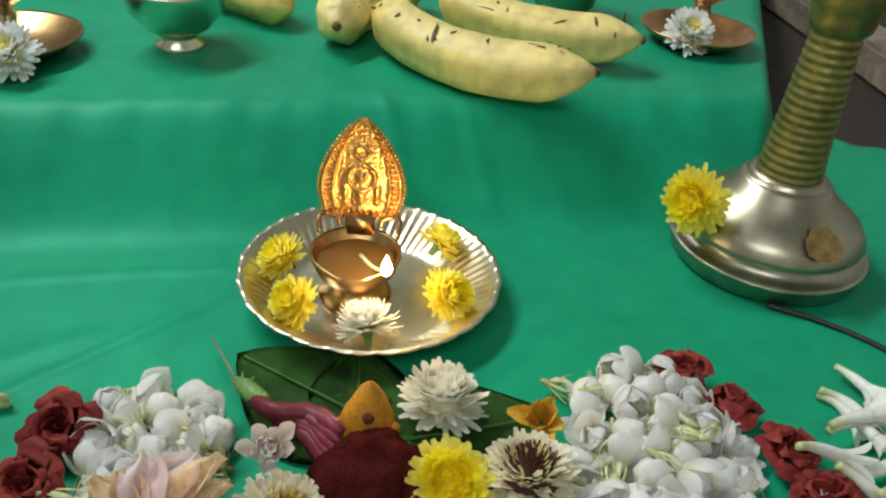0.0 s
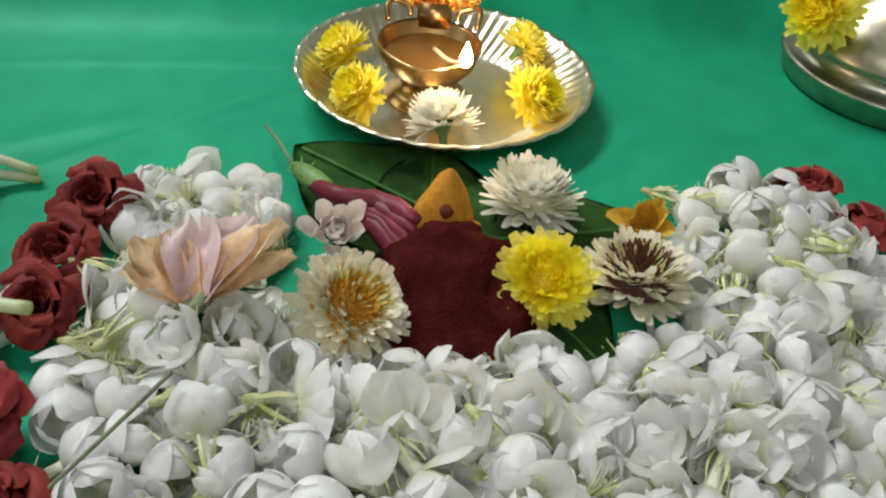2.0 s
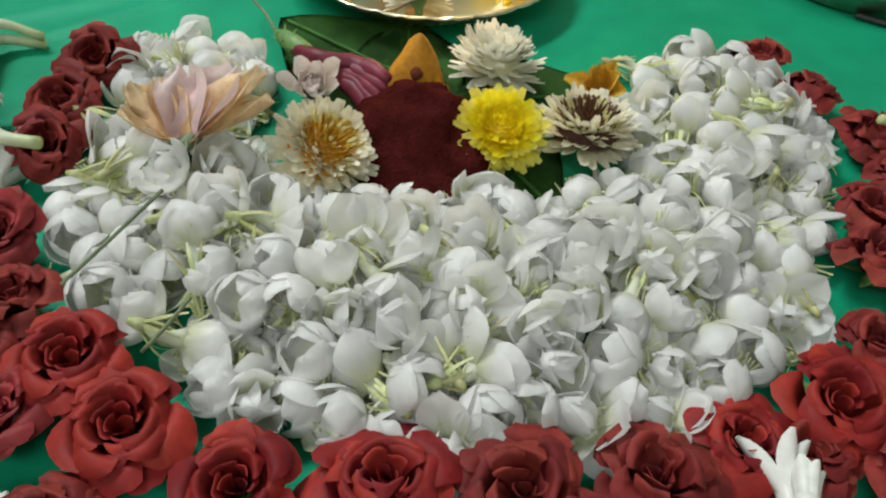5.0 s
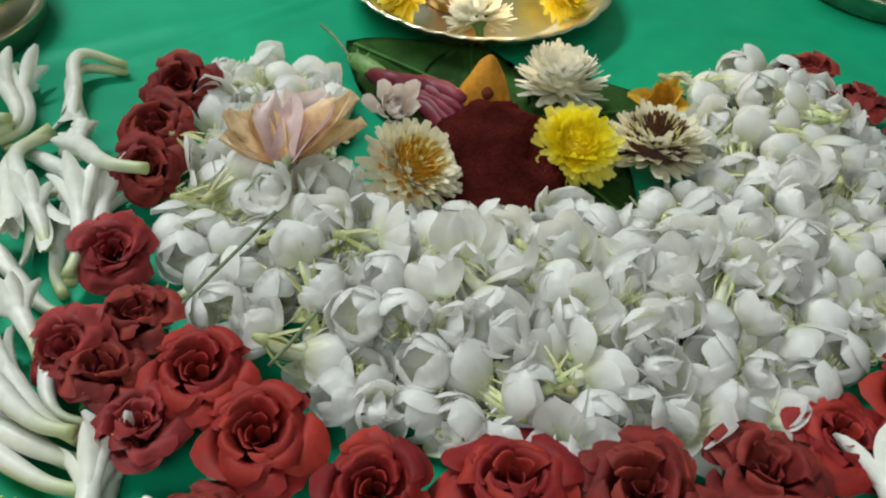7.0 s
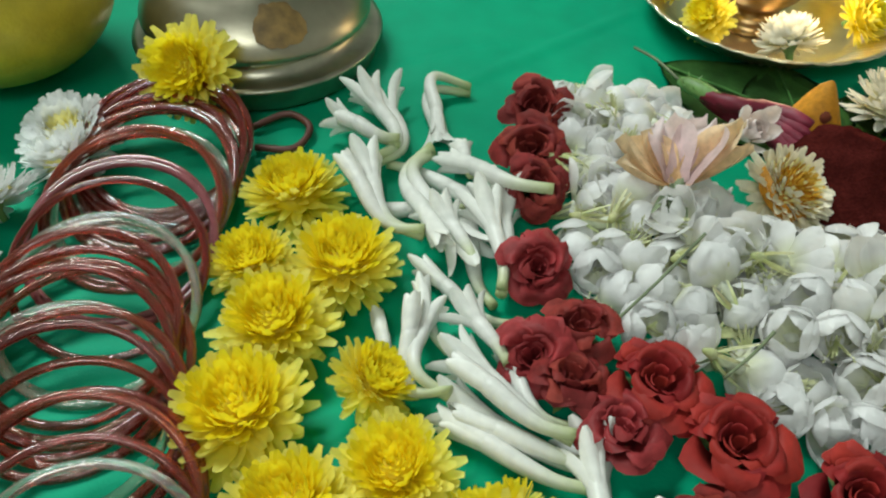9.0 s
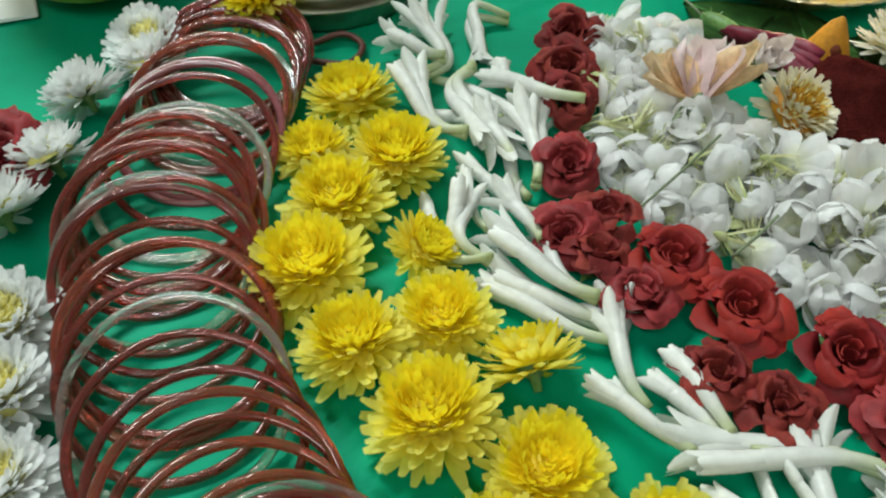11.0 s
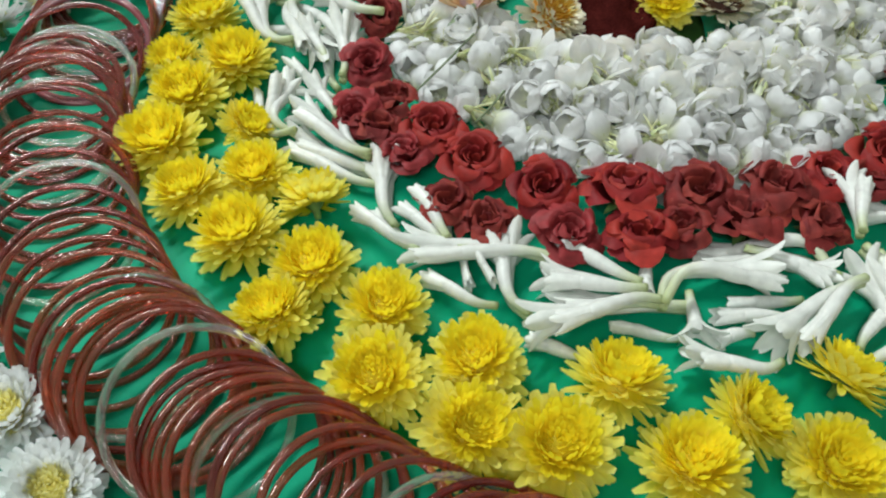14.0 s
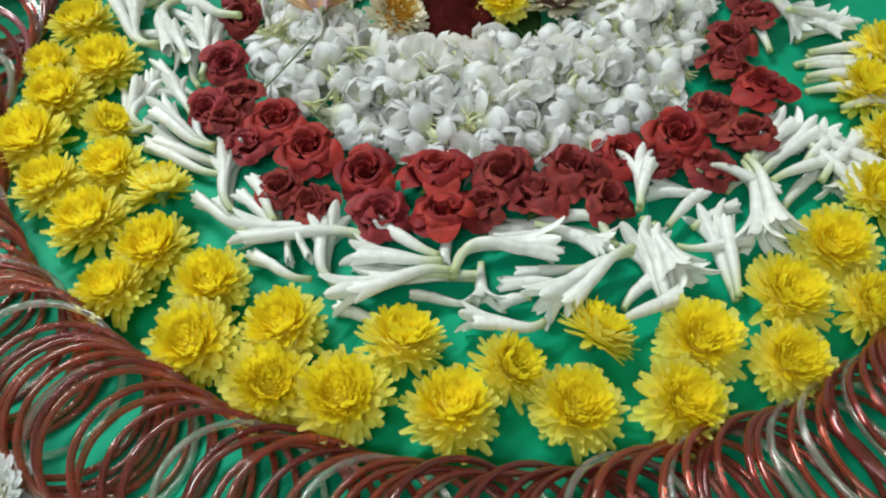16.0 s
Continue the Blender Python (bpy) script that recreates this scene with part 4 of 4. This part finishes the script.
        petal(bm, az, e0, curl, long, wide, 0.75, 0.003, 0, 12, 12, 1.7, 0.2, 0.35)
        part("petal", bm, mat, ob)
    bm = bmesh.new()
    for k in range(3):
        petal(bm, 240 + 22 * k, -8, 5, 0.022, 0.005, 0.6, 0.0, 0.001, 5, 3, 0.7, 0.04)
    sweep(bm, bend([(0.004, 0.006, 0), (-0.001, -0.006, -0.002), (-0.003, -0.018, -0.006)], 4), [0.003] * 3 + [0.0026] * 3 + [0.0015] * 3, 8)
    part("calyx", bm, STALK, ob, "grey-green sepals and stalk")

    # furled magenta flower with stalk
    ob = thing("furled_flower", "furled magenta flower with a green calyx and long stalk", "flower", m=pose(-0.082, 0.258, 0.014))
    for k in range(5):
        bm = bmesh.new()
        sweep(bm, bend([(0.004, -0.003, 0), (0.018, -0.011 - 0.001 * k, 0.002 * (k - 2)), (0.034, -0.022 + 0.002 * k, 0.0015 * (k - 2)), (0.048, -0.032 + 0.003 * (k - 2), 0.003 * (k - 2))], 4), [0.0024, 0.0028, 0.0031, 0.0034, 0.0036, 0.0037, 0.0038, 0.0039, 0.004, 0.0042, 0.0042, 0.0034, 0.0016], 8)
        for v in bm.verts:
            v.co += 0.001 * noise.noise_vector(v.co * 220 + Vector((k, 0, 0)))
        part("petal", bm, MAGENTA, ob)
    bm = bmesh.new()
    sweep(bm, bend([(-0.004, 0.005, 0), (0.004, -0.002, 0.001), (0.012, -0.008, 0.001)], 4), [0.002, 0.003, 0.0038, 0.004, 0.0042, 0.0042, 0.004, 0.0038, 0.0034], 8)
    for k in range(6):
        petal(bm, 100 + 60 * k, 30, 20, 0.008, 0.0016, 0.2, 0, 0, 3, 1, 0.8)
    part("calyx", bm, SEPAL, ob, "green calyx")
    bm = bmesh.new()
    sweep(bm, bend([(-0.004, 0.005, 0), (-0.014, 0.02, 0.0), (-0.024, 0.036, -0.004)], 4), 0.0007, 6)
    part("stalk", bm, STALK, ob, "thin dark stalk")

    # pinkish double jasmine
    ob = thing("blush_jasmine", "small blush-white double jasmine with browned edges", "flower", m=facing(-0.061, 0.22, 0.02, -70, 35))
    for k in range(16):
        bm = bmesh.new()
        petal(bm, k * 137.5, 72 - 2.6 * k, 62 - 1.5 * k, 0.0082 + 0.0003 * k, 0.0075, 0.6, 0.0008 + 0.0003 * k, 0, 6, 4, 1.1, 0.05, 0.4, True)
        part("petal", bm, BLUSH, ob)

    # two bare stalks on the jasmine
    for a, b in (((-0.113, 0.112, 0.012), (-0.086, 0.14, 0.034)), ((-0.078, 0.095, 0.016), (-0.066, 0.105, 0.03))):
        bm = bmesh.new()
        mid = (Vector(a) + Vector(b)) / 2 + Vector((0.001, 0, 0.001))
        sweep(bm, bend([a, mid, b], 4), 0.0006, 6)
        tagged(new("dry_stalk", mesh("dry_stalk", bm, STALK)), "thin bare grey-green stalk lying on the jasmine", "stalk", "bare stalks")


build_middle()


# ---- plate with the small lamp ----
PX, PY = -0.037, 0.3515


def build_plate():
    ob = thing("steel_plate", "round steel plate with fluted sides and notched rim on green cloth", "plate", m=pose(PX, PY, 0.0))

    def flute(r, h, a):
        if 0.045 < r < 0.066:
            w = math.sin(math.pi * (r - 0.045) / 0.021)
            h += 0.0007 * w * math.sin(72 * a + 260 * (r - 0.045))
        if r > 0.066:
            h += 0.0006 * math.cos(20 * a) ** 8
            r *= 1 + 0.005 * math.cos(20 * a)
        return r, h
    bm = bmesh.new()
    prof = [(0.0004, 0.0028)] + [(0.043 * k / 8, 0.0028) for k in range(1, 9)] + [(0.0455, 0.0036)] + [(0.0455 + 0.0205 * k / 12, 0.0036 + 0.0145 * (k / 12) ** 1.15) for k in range(1, 13)] + [(0.0672, 0.0185), (0.0692, 0.0188), (0.0694, 0.0180), (0.0668, 0.0168)]
    prof += [(0.0455 + 0.0205 * k / 8, 0.0018 + 0.0145 * (k / 8) ** 1.15) for k in range(7, -1, -1)] + [(0.043, 0.0008), (0.0004, 0.0008)]
    lathe(bm, prof, 432, flute)
    part("dish", bm, WARMSTEEL, ob)

    lamp = thing("oil_lamp", "small gilt brass oil lamp with an embossed back plate, lit", "oil lamp", m=pose(PX - 0.0078, PY - 0.003, 0.0028, 0, 0, 2))
    bm = bmesh.new()
    lathe(bm, [(0.0003, 0), (0.0185, 0), (0.0195, 0.002), (0.0155, 0.0045), (0.0125, 0.0075), (0.0125, 0.0100), (0.0165, 0.0135), (0.0215, 0.019), (0.0238, 0.0265), (0.0236, 0.0285), (0.0222, 0.0275), (0.0198, 0.022), (0.012, 0.018), (0.0003, 0.017)], 56,
          lambda r, h, a: (r * (1 + (0.16 * max(0, math.cos(a + math.pi / 2)) ** 10 if h > 0.0165 else 0)), h))
    part("bowl", bm, BRASS, lamp)
    bm = bmesh.new()
    lathe(bm, [(0.0003, 0.0225), (0.0199, 0.0225)], 40)
    part("oil", bm, OIL, lamp, "dark oil in the bowl")
    # back plate: a pointed arch with raised rings and knobs
    bm = bmesh.new()
    n, m, tall = 132, 108, 0.056
    def half(s):
        return 0.0224 * (0.76 + 0.24 * math.sin(math.pi / 2 * s / 0.3) if s < 0.3 else math.cos(math.pi / 2 * (s - 0.3) / 0.73) ** 0.85)
    def relief(u, s):
        x, y = half(s) * u * 1000, tall * s * 1000
        edge = abs(u)
        d = 0.0014 * math.exp(-(((edge - 0.93) / 0.05) ** 2)) + 0.0012 * math.exp(-(((edge - 0.68) / 0.045) ** 2))
        # scrolls between the two border lines, a raised boss with side knobs and a niche in the middle
        d += 0.0009 * (0.74 < edge < 0.88) * math.cos(2.1 * y)
        d += 0.0022 * math.exp(-((x / 3.6) ** 2) - ((y - 13) / 6) ** 2) + 0.0022 * math.exp(-((x / 2.0) ** 2) - ((y - 24) / 2.6) ** 2) + 0.0013 * math.exp(-((x / 8) ** 2) - ((y - 6) / 2) ** 2)
        d += 0.0016 * math.exp(-(((abs(x) - 8.5) / 1.6) ** 2) - ((y - 15) / 6) ** 2) + 0.0011 * math.exp(-(((math.hypot(x, y - 24) - 7) / 1.0) ** 2)) + 0.001 * math.exp(-(((math.hypot(x, y - 38) - 3.4) / 0.9) ** 2))
        d += 0.0007 * (s < 0.09) * math.cos(1.8 * x)
        return d + 0.0009 * max(0.0, noise.noise(Vector((abs(x) * 0.55, y * 0.55, 5))))
    sides = []
    for back in (0, 1):
        rows = []
        for i in range(n + 1):
            s = i / n
            h = max(0.0006, half(s))
            rows.append([bm.verts.new((h * (2 * j / m - 1), 0.0028 if back else -relief(2 * j / m - 1, s) * min(1, h / 0.008), tall * s)) for j in range(m + 1)])
        for a, b in zip(rows, rows[1:]):
            for j in range(m):
                bm.faces.new((a[j], a[j + 1], b[j + 1], b[j]))
        sides.append(rows)
    front, rear = sides
    rim = [r[0] for r in front] + front[-1][1:] + [r[m] for r in reversed(front[:-1])] + front[0][-2:0:-1]
    rim2 = [r[0] for r in rear] + rear[-1][1:] + [r[m] for r in reversed(rear[:-1])] + rear[0][-2:0:-1]
    for k in range(len(rim)):
        bm.faces.new((rim[k], rim[(k + 1) % len(rim)], rim2[(k + 1) % len(rim)], rim2[k]))
    bm.transform(pose(0, 0.0235, 0.033, -7))
    plate = part("back_plate", bm, GOLD, lamp, "embossed gilt back plate with a pointed arch")
    bm = bmesh.new()
    for side in (-1, 1):
        for k in range(26):
            s = 0.04 + 0.88 * k / 25
            ball(bm, pose(0, 0.0235, 0.033, -7) @ pose(side * (half(s) + 0.0006), 0.0008, tall * s) @ Matrix.Scale(0.0011, 4), 0, 1, 1)
    part("bead_border", bm, GOLD, plate, "row of small gilt beads")
    for side in (-1, 1):
        bm = bmesh.new()
        sweep(bm, bend([(side * 0.0205, 0.011, 0.031), (side * 0.0215, 0.017, 0.036), (side * 0.0195, 0.0225, 0.036), (side * 0.0125, 0.0225, 0.034), (side * 0.011, 0.0205, 0.03)], 5), 0.0014, 8)
        part("bracket", bm, BRASS, lamp)
    bm = bmesh.new()
    block(bm, (0.016, 0.004, 0.012), pose(0, 0.0225, 0.030, -7), 0.001)
    part("neck", bm, BRASS, lamp)
    bm = bmesh.new()
    sweep(bm, bend([(0.002, 0.004, 0.0228), (0.01, -0.008, 0.0236), (0.0165, -0.017, 0.0285)], 4), 0.0011, 6)
    part("wick", bm, WICK, lamp, "cotton wick")
    bm = bmesh.new()
    lathe(bm, [(0.0002, 0.0), (0.0026, 0.0014), (0.0038, 0.0045), (0.0034, 0.008), (0.0018, 0.0125), (0.0002, 0.0165)], 14)
    bm.transform(pose(0.0172, -0.0182, 0.0265) @ Matrix.Scale(0.75, 4))
    part("flame", bm, FLAME, lamp, "small bright flame")
    data = bpy.data.lights.new("flame_light", "POINT")
    data.energy, data.color, data.shadow_soft_size = 0.2, (1.0, 0.74, 0.42), 0.004
    new("flame_light", data).matrix_world = pose(PX + 0.0098, PY - 0.026, 0.048)

    # flowers in the plate
    for x, y, az, tilt, s in ((-0.081, 0.354, 190, 45, 0.95), (-0.067, 0.32, 215, 50, 0.95), (0.001, 0.336, -30, 50, 1.0), (-0.005, 0.38, 40, 50, 0.95)):
        MISC.put("small", facing(x, y, 0.0145, az, tilt, random.uniform(0, 360), 0.88 * s), group="flowers in the plate")
    MISC.put("smallwhite", facing(-0.032, 0.302, 0.0115, 110, 42, 0, 0.95), group="flowers in the plate")


build_plate()


# ---- the two tall lamps ----
def make_tall_lamp():
    ob = thing("standing_lamp", "tall dull brass oil lamp on a round stepped foot", "oil lamp")
    bm = bmesh.new()
    lathe(bm, [(0.0003, 0.0), (0.053, 0.0), (0.0555, 0.002), (0.0565, 0.007), (0.0585, 0.0115), (0.0592, 0.0128), (0.0588, 0.0138), (0.0565, 0.0142), (0.0525, 0.0148), (0.0495, 0.0175), (0.0485, 0.0215), (0.049, 0.0225)], 96)
    part("foot", bm, FOOTMETAL, ob, "dull turned metal foot")
    bm = bmesh.new()
    lathe(bm, [(0.047, 0.0215), (0.0525, 0.0222), (0.0537, 0.0236), (0.0535, 0.0262), (0.0485, 0.0338), (0.039, 0.0412), (0.030, 0.0475), (0.0265, 0.0535), (0.0245, 0.0550), (0.0225, 0.0555), (0.0225, 0.0575), (0.019, 0.059), (0.0003, 0.06)], 96)
    part("dome", bm, OLDBRASS, ob)
    bm = bmesh.new()
    prof = []
    for k in range(17 * 6 + 1):
        s = k / (17 * 6)
        prof.append((0.0188 - 0.0056 * s**0.8 + 0.0004 * math.sin(TAU * k / 6), 0.0585 + 0.083 * s))
    lathe(bm, prof, 48)
    part("stem", bm, STEMBRASS, ob, "greenish ribbed stem")
    bm = bmesh.new()
    lathe(bm, [(0.0135, 0.141), (0.0165, 0.144), (0.0175, 0.149), (0.0175, 0.154), (0.0195, 0.157), (0.021, 0.166), (0.0175, 0.176), (0.0125, 0.181), (0.0115, 0.20), (0.0145, 0.21), (0.012, 0.23), (0.0003, 0.235)], 48)
    part("knob", bm, STEMBRASS, ob)
    # brown smudge; on the left lamp it paints in a warm reflection
    for az in (-75,):
        bm = bmesh.new()
        n, rows = 10, []
        for i in range(n + 1):
            rows.append([])
            for j in range(n + 1):
                u, v = 2 * i / n - 1, 2 * j / n - 1
                k = 1 + 0.25 * noise.noise(Vector((u * 2, v * 2, 4)))
                x, y = u * math.sqrt(1 - v * v / 2) * k, v * math.sqrt(1 - u * u / 2) * k
                rad = 0.0456 + 0.0088 * y
                h = 0.0366 - 0.0062 * y
                a = radians(az) + 0.24 * x
                rows[-1].append(bm.verts.new(((rad + 0.0012) * math.cos(a), (rad + 0.0012) * math.sin(a), h + 0.0012)))
        for a, b in zip(rows, rows[1:]):
            for j in range(n):
                bm.faces.new((a[j], a[j + 1], b[j + 1], b[j]))
        part("smudge", bm, SMUDGE_REFLECTION, ob, "brown smudge, on the left lamp a painted warm reflection")
    return ob


LAMPS = Kind({0: make_tall_lamp})
LAMPS.put(0, pose(0.1967, 0.428, 0.0015), "tall dull brass oil lamp beside the plate", "standing lamps")
LAMPS.put(0, pose(-0.286, 0.266, 0.0015, 0, 0, 18), "tall dull brass oil lamp beside the bangles", "standing lamps")
MUMS.put(1, facing(0.1465, 0.412, 0.044, 218, 72, 40, 0.9), "yellow chrysanthemum head leaning on the lamp foot")
MUMS.put(3, facing(-0.291, 0.204, 0.026, -92, 50, 10, 0.94), "yellow chrysanthemum head leaning on the lamp foot")


# ---- raised tier: fruit, bowl and dishes ----
def make_banana(seed, length=0.19, rad=0.0185, turn=70):
    def maker():
        random.seed(seed)
        ob = thing("banana", "ripe yellow banana with brown bruises on green cloth", "fruit", "bananas")
        R = length / radians(turn)
        pts, radii = [], []
        n = 22
        for i in range(n + 1):
            s = i / n
            a = radians(turn) * (s - 0.5)
            pts.append((R * math.sin(a), R * (1 - math.cos(a)), 0.0))
            body = min(1, (s / 0.14) ** 0.6 if s < 0.14 else 1, 0.18 + ((1 - s) / 0.16) ** 0.7 * 0.82 if s > 0.84 else 1)
            radii.append(rad * max(0.16, body))
        bm = bmesh.new()
        sweep(bm, pts, radii, 20)
        for v in bm.verts:
            # five soft ridges along the skin
            s = (v.co.x / length) + 0.5
            c = Vector((v.co.x, R - math.sqrt(max(1e-9, R * R - v.co.x**2)), 0))
            off = v.co - c
            a = math.atan2(off.z, off.y)
            v.co = c + off * (1 + 0.075 * math.cos(5 * a + 0.5))
            v.co += 0.0006 * noise.noise_vector(v.co * 60)
        part("skin", bm, BANANA, ob)
        bm = bmesh.new()
        for k in range(20):
            s, a = random.uniform(0.06, 0.94), random.uniform(0.3, 2.9)
            th = radians(turn) * (s - 0.5)
            c = Vector((R * math.sin(th), R * (1 - math.cos(th)), 0))
            w = rad * 1.0
            d = Vector((-math.sin(th) * -math.cos(a), math.cos(th) * -math.cos(a), math.sin(a))).normalized()
            m = Matrix.Translation(c + d * w) @ d.to_track_quat("Z", "X").to_matrix().to_4x4() @ pose(0, 0, 0, 0, 0, random.uniform(0, 180))
            ball(bm, m @ Matrix.Diagonal((random.choice((0.0012, 0.002, 0.005, 0.009)) * random.uniform(0.7, 1.3), random.uniform(0.0004, 0.0015), 0.0005, 1)), 0.0006, 200, 2)
        part("bruises", bm, BRUISE, ob, "brown bruises")
        bm = bmesh.new()
        ball(bm, Matrix.Translation(pts[-1]) @ Matrix.Scale(rad * 0.19, 4), 0.0006, 200, 2)
        part("tip", bm, BRUISE, ob, "dark dry tip")
        return ob
    return maker


BANANAS = Kind({0: make_banana(61), 1: make_banana(62, 0.17, 0.0175, 55), 2: make_banana(63, 0.15, 0.019, 60)})
ZT = TIER + 0.0015
BANANAS.put(0, pose(-0.002, 0.525, ZT + 0.018, 18, 0, -34))
BANANAS.put(1, pose(0.048, 0.598, ZT + 0.018, 14, 0, -24))
BANANAS.put(2, pose(-0.078, 0.625, ZT + 0.019, 12, 0, -112))
BANANAS.put(2, pose(-0.19, 0.64, ZT + 0.019, 0, 0, 158))


def build_tier_things():
    ob = thing("steel_bowl", "small footed steel bowl full of peach-coloured paste", "bowl", m=pose(-0.197, 0.545, ZT))
    bm = bmesh.new()
    lathe(bm, [(0.0003, 0.001), (0.016, 0.0), (0.0175, 0.002), (0.0165, 0.005), (0.013, 0.008), (0.013, 0.011), (0.022, 0.016), (0.031, 0.027), (0.0345, 0.04), (0.0358, 0.043), (0.0355, 0.0442), (0.0335, 0.043), (0.030, 0.03), (0.02, 0.018), (0.0003, 0.014)], 64)
    part("bowl", bm, STEEL, ob)
    bm = bmesh.new()
    lathe(bm, [(0.0003, 0.047), (0.012, 0.0462), (0.024, 0.043), (0.0325, 0.0395)], 40)
    for v in bm.verts:
        v.co += 0.001 * noise.noise_vector(v.co * 90)
    part("filling", bm, PASTE, ob, "peach-coloured paste")

    def small_lamp(x, y, mat, label, mum):
        ob = thing("pedestal_lamp", label, "oil lamp", "pedestal lamps", m=pose(x, y, ZT))
        bm = bmesh.new()
        lathe(bm, [(0.0003, 0.0005), (0.022, 0.0005), (0.034, 0.004), (0.044, 0.0115), (0.0462, 0.0135), (0.046, 0.0145), (0.0435, 0.0135), (0.033, 0.006), (0.02, 0.0025), (0.0003, 0.0025)], 72)
        part("dish", bm, mat, ob)
        bm = bmesh.new()
        lathe(bm, [(0.012, 0.0024), (0.013, 0.004), (0.008, 0.008), (0.0065, 0.02), (0.0075, 0.026), (0.006, 0.032), (0.012, 0.036), (0.02, 0.042), (0.023, 0.05), (0.021, 0.0505), (0.016, 0.042), (0.0003, 0.038)], 48)
        part("cup", bm, STEEL, ob)
        WHITES.put(2, facing(*mum, -90, 35, 0, 0.85), "white chrysanthemum head in the lamp dish")

    small_lamp(0.19, 0.657, COPPER, "copper dish with a steel pedestal lamp in it", (0.176, 0.632, ZT + 0.013))
    small_lamp(-0.297, 0.508, BRASS, "dull brass dish with a steel pedestal lamp in it", (-0.277, 0.471, ZT + 0.012))
    ob = thing("dark_pot", "dark glossy metal pot behind the bananas", "pot", m=pose(0.085, 0.712, ZT))
    bm = bmesh.new()
    lathe(bm, [(0.0003, 0), (0.02, 0), (0.027, 0.01), (0.031, 0.03), (0.028, 0.045), (0.03, 0.05), (0.027, 0.05), (0.027, 0.03), (0.0003, 0.01)], 56)
    part("pot", bm, OLDBRASS, ob)

    ob = thing("round_fruit", "large round yellow-green fruit on green cloth", "fruit", m=pose(-0.389, 0.224, 0.001))
    bm = bmesh.new()
    ball(bm, pose(0, 0, 0.045) @ Matrix.Diagonal((0.05, 0.052, 0.045, 1)), 0.0, 1, 5)
    for v in bm.verts:
        v.co += 0.0012 * noise.noise_vector(v.co * 25)
    part("skin", bm, FRUIT, ob)
    bm = bmesh.new()
    for k in range(7):
        a, e = random.uniform(3.6, 5.8), random.uniform(0.1, 1.0)
        d = Vector((math.cos(a) * math.cos(e), math.sin(a) * math.cos(e), math.sin(e)))
        p = Vector((d.x * 0.0505, d.y * 0.0525, 0.045 + d.z * 0.0455))
        ball(bm, Matrix.Translation(p) @ d.to_track_quat("Z", "X").to_matrix().to_4x4() @ Matrix.Diagonal((0.002, 0.0012, 0.0004, 1)), 0.0003, 300, 2)
    part("speckles", bm, BRUISE, ob, "brown speckles")

    bm = bmesh.new()
    block(bm, (0.09, 0.13, 0.002), pose(-0.475, 0.215, 0.004, 0, 0, 35), 0.0006)
    tagged(new("paper_sheet", mesh("paper_sheet", bm, PAPER, False)), "white sheet of paper lying on green cloth", "paper")

    # cord loops by the bangles and a wire behind the lamp
    for name, pts, rad, mat, label in (
            ("cord_loop", [(-0.268, 0.2, 0.004), (-0.255, 0.21, 0.006), (-0.243, 0.203, 0.006), (-0.246, 0.19, 0.004), (-0.262, 0.187, 0.004)], 0.0016, CORD, "brown elastic cord looped beside the bangles"),
            ("cord_loop", [(-0.318, 0.208, 0.004), (-0.322, 0.222, 0.006), (-0.311, 0.226, 0.006), (-0.303, 0.214, 0.005), (-0.306, 0.203, 0.004)], 0.0016, CORD, "brown elastic cord looped beside the bangles"),
            ("wire", [(0.185, 0.372, 0.003), (0.21, 0.362, 0.003), (0.235, 0.345, 0.003), (0.25, 0.325, 0.003), (0.252, 0.30, 0.003), (0.262, 0.27, 0.003)], 0.0017, WIRE, "dark wire running from under the lamp foot"),
            ("wire", [(0.254, 0.31, 0.004), (0.262, 0.33, 0.004), (0.275, 0.345, 0.003), (0.3, 0.36, 0.003)], 0.0017, WIRE, "dark wire running from under the lamp foot")):
        bm = bmesh.new()
        sweep(bm, bend(pts, 7), rad, 7)
        tagged(new(name, mesh(name, bm, mat)), label, name.split("_")[0], "loose " + name.split("_")[0])


build_tier_things()
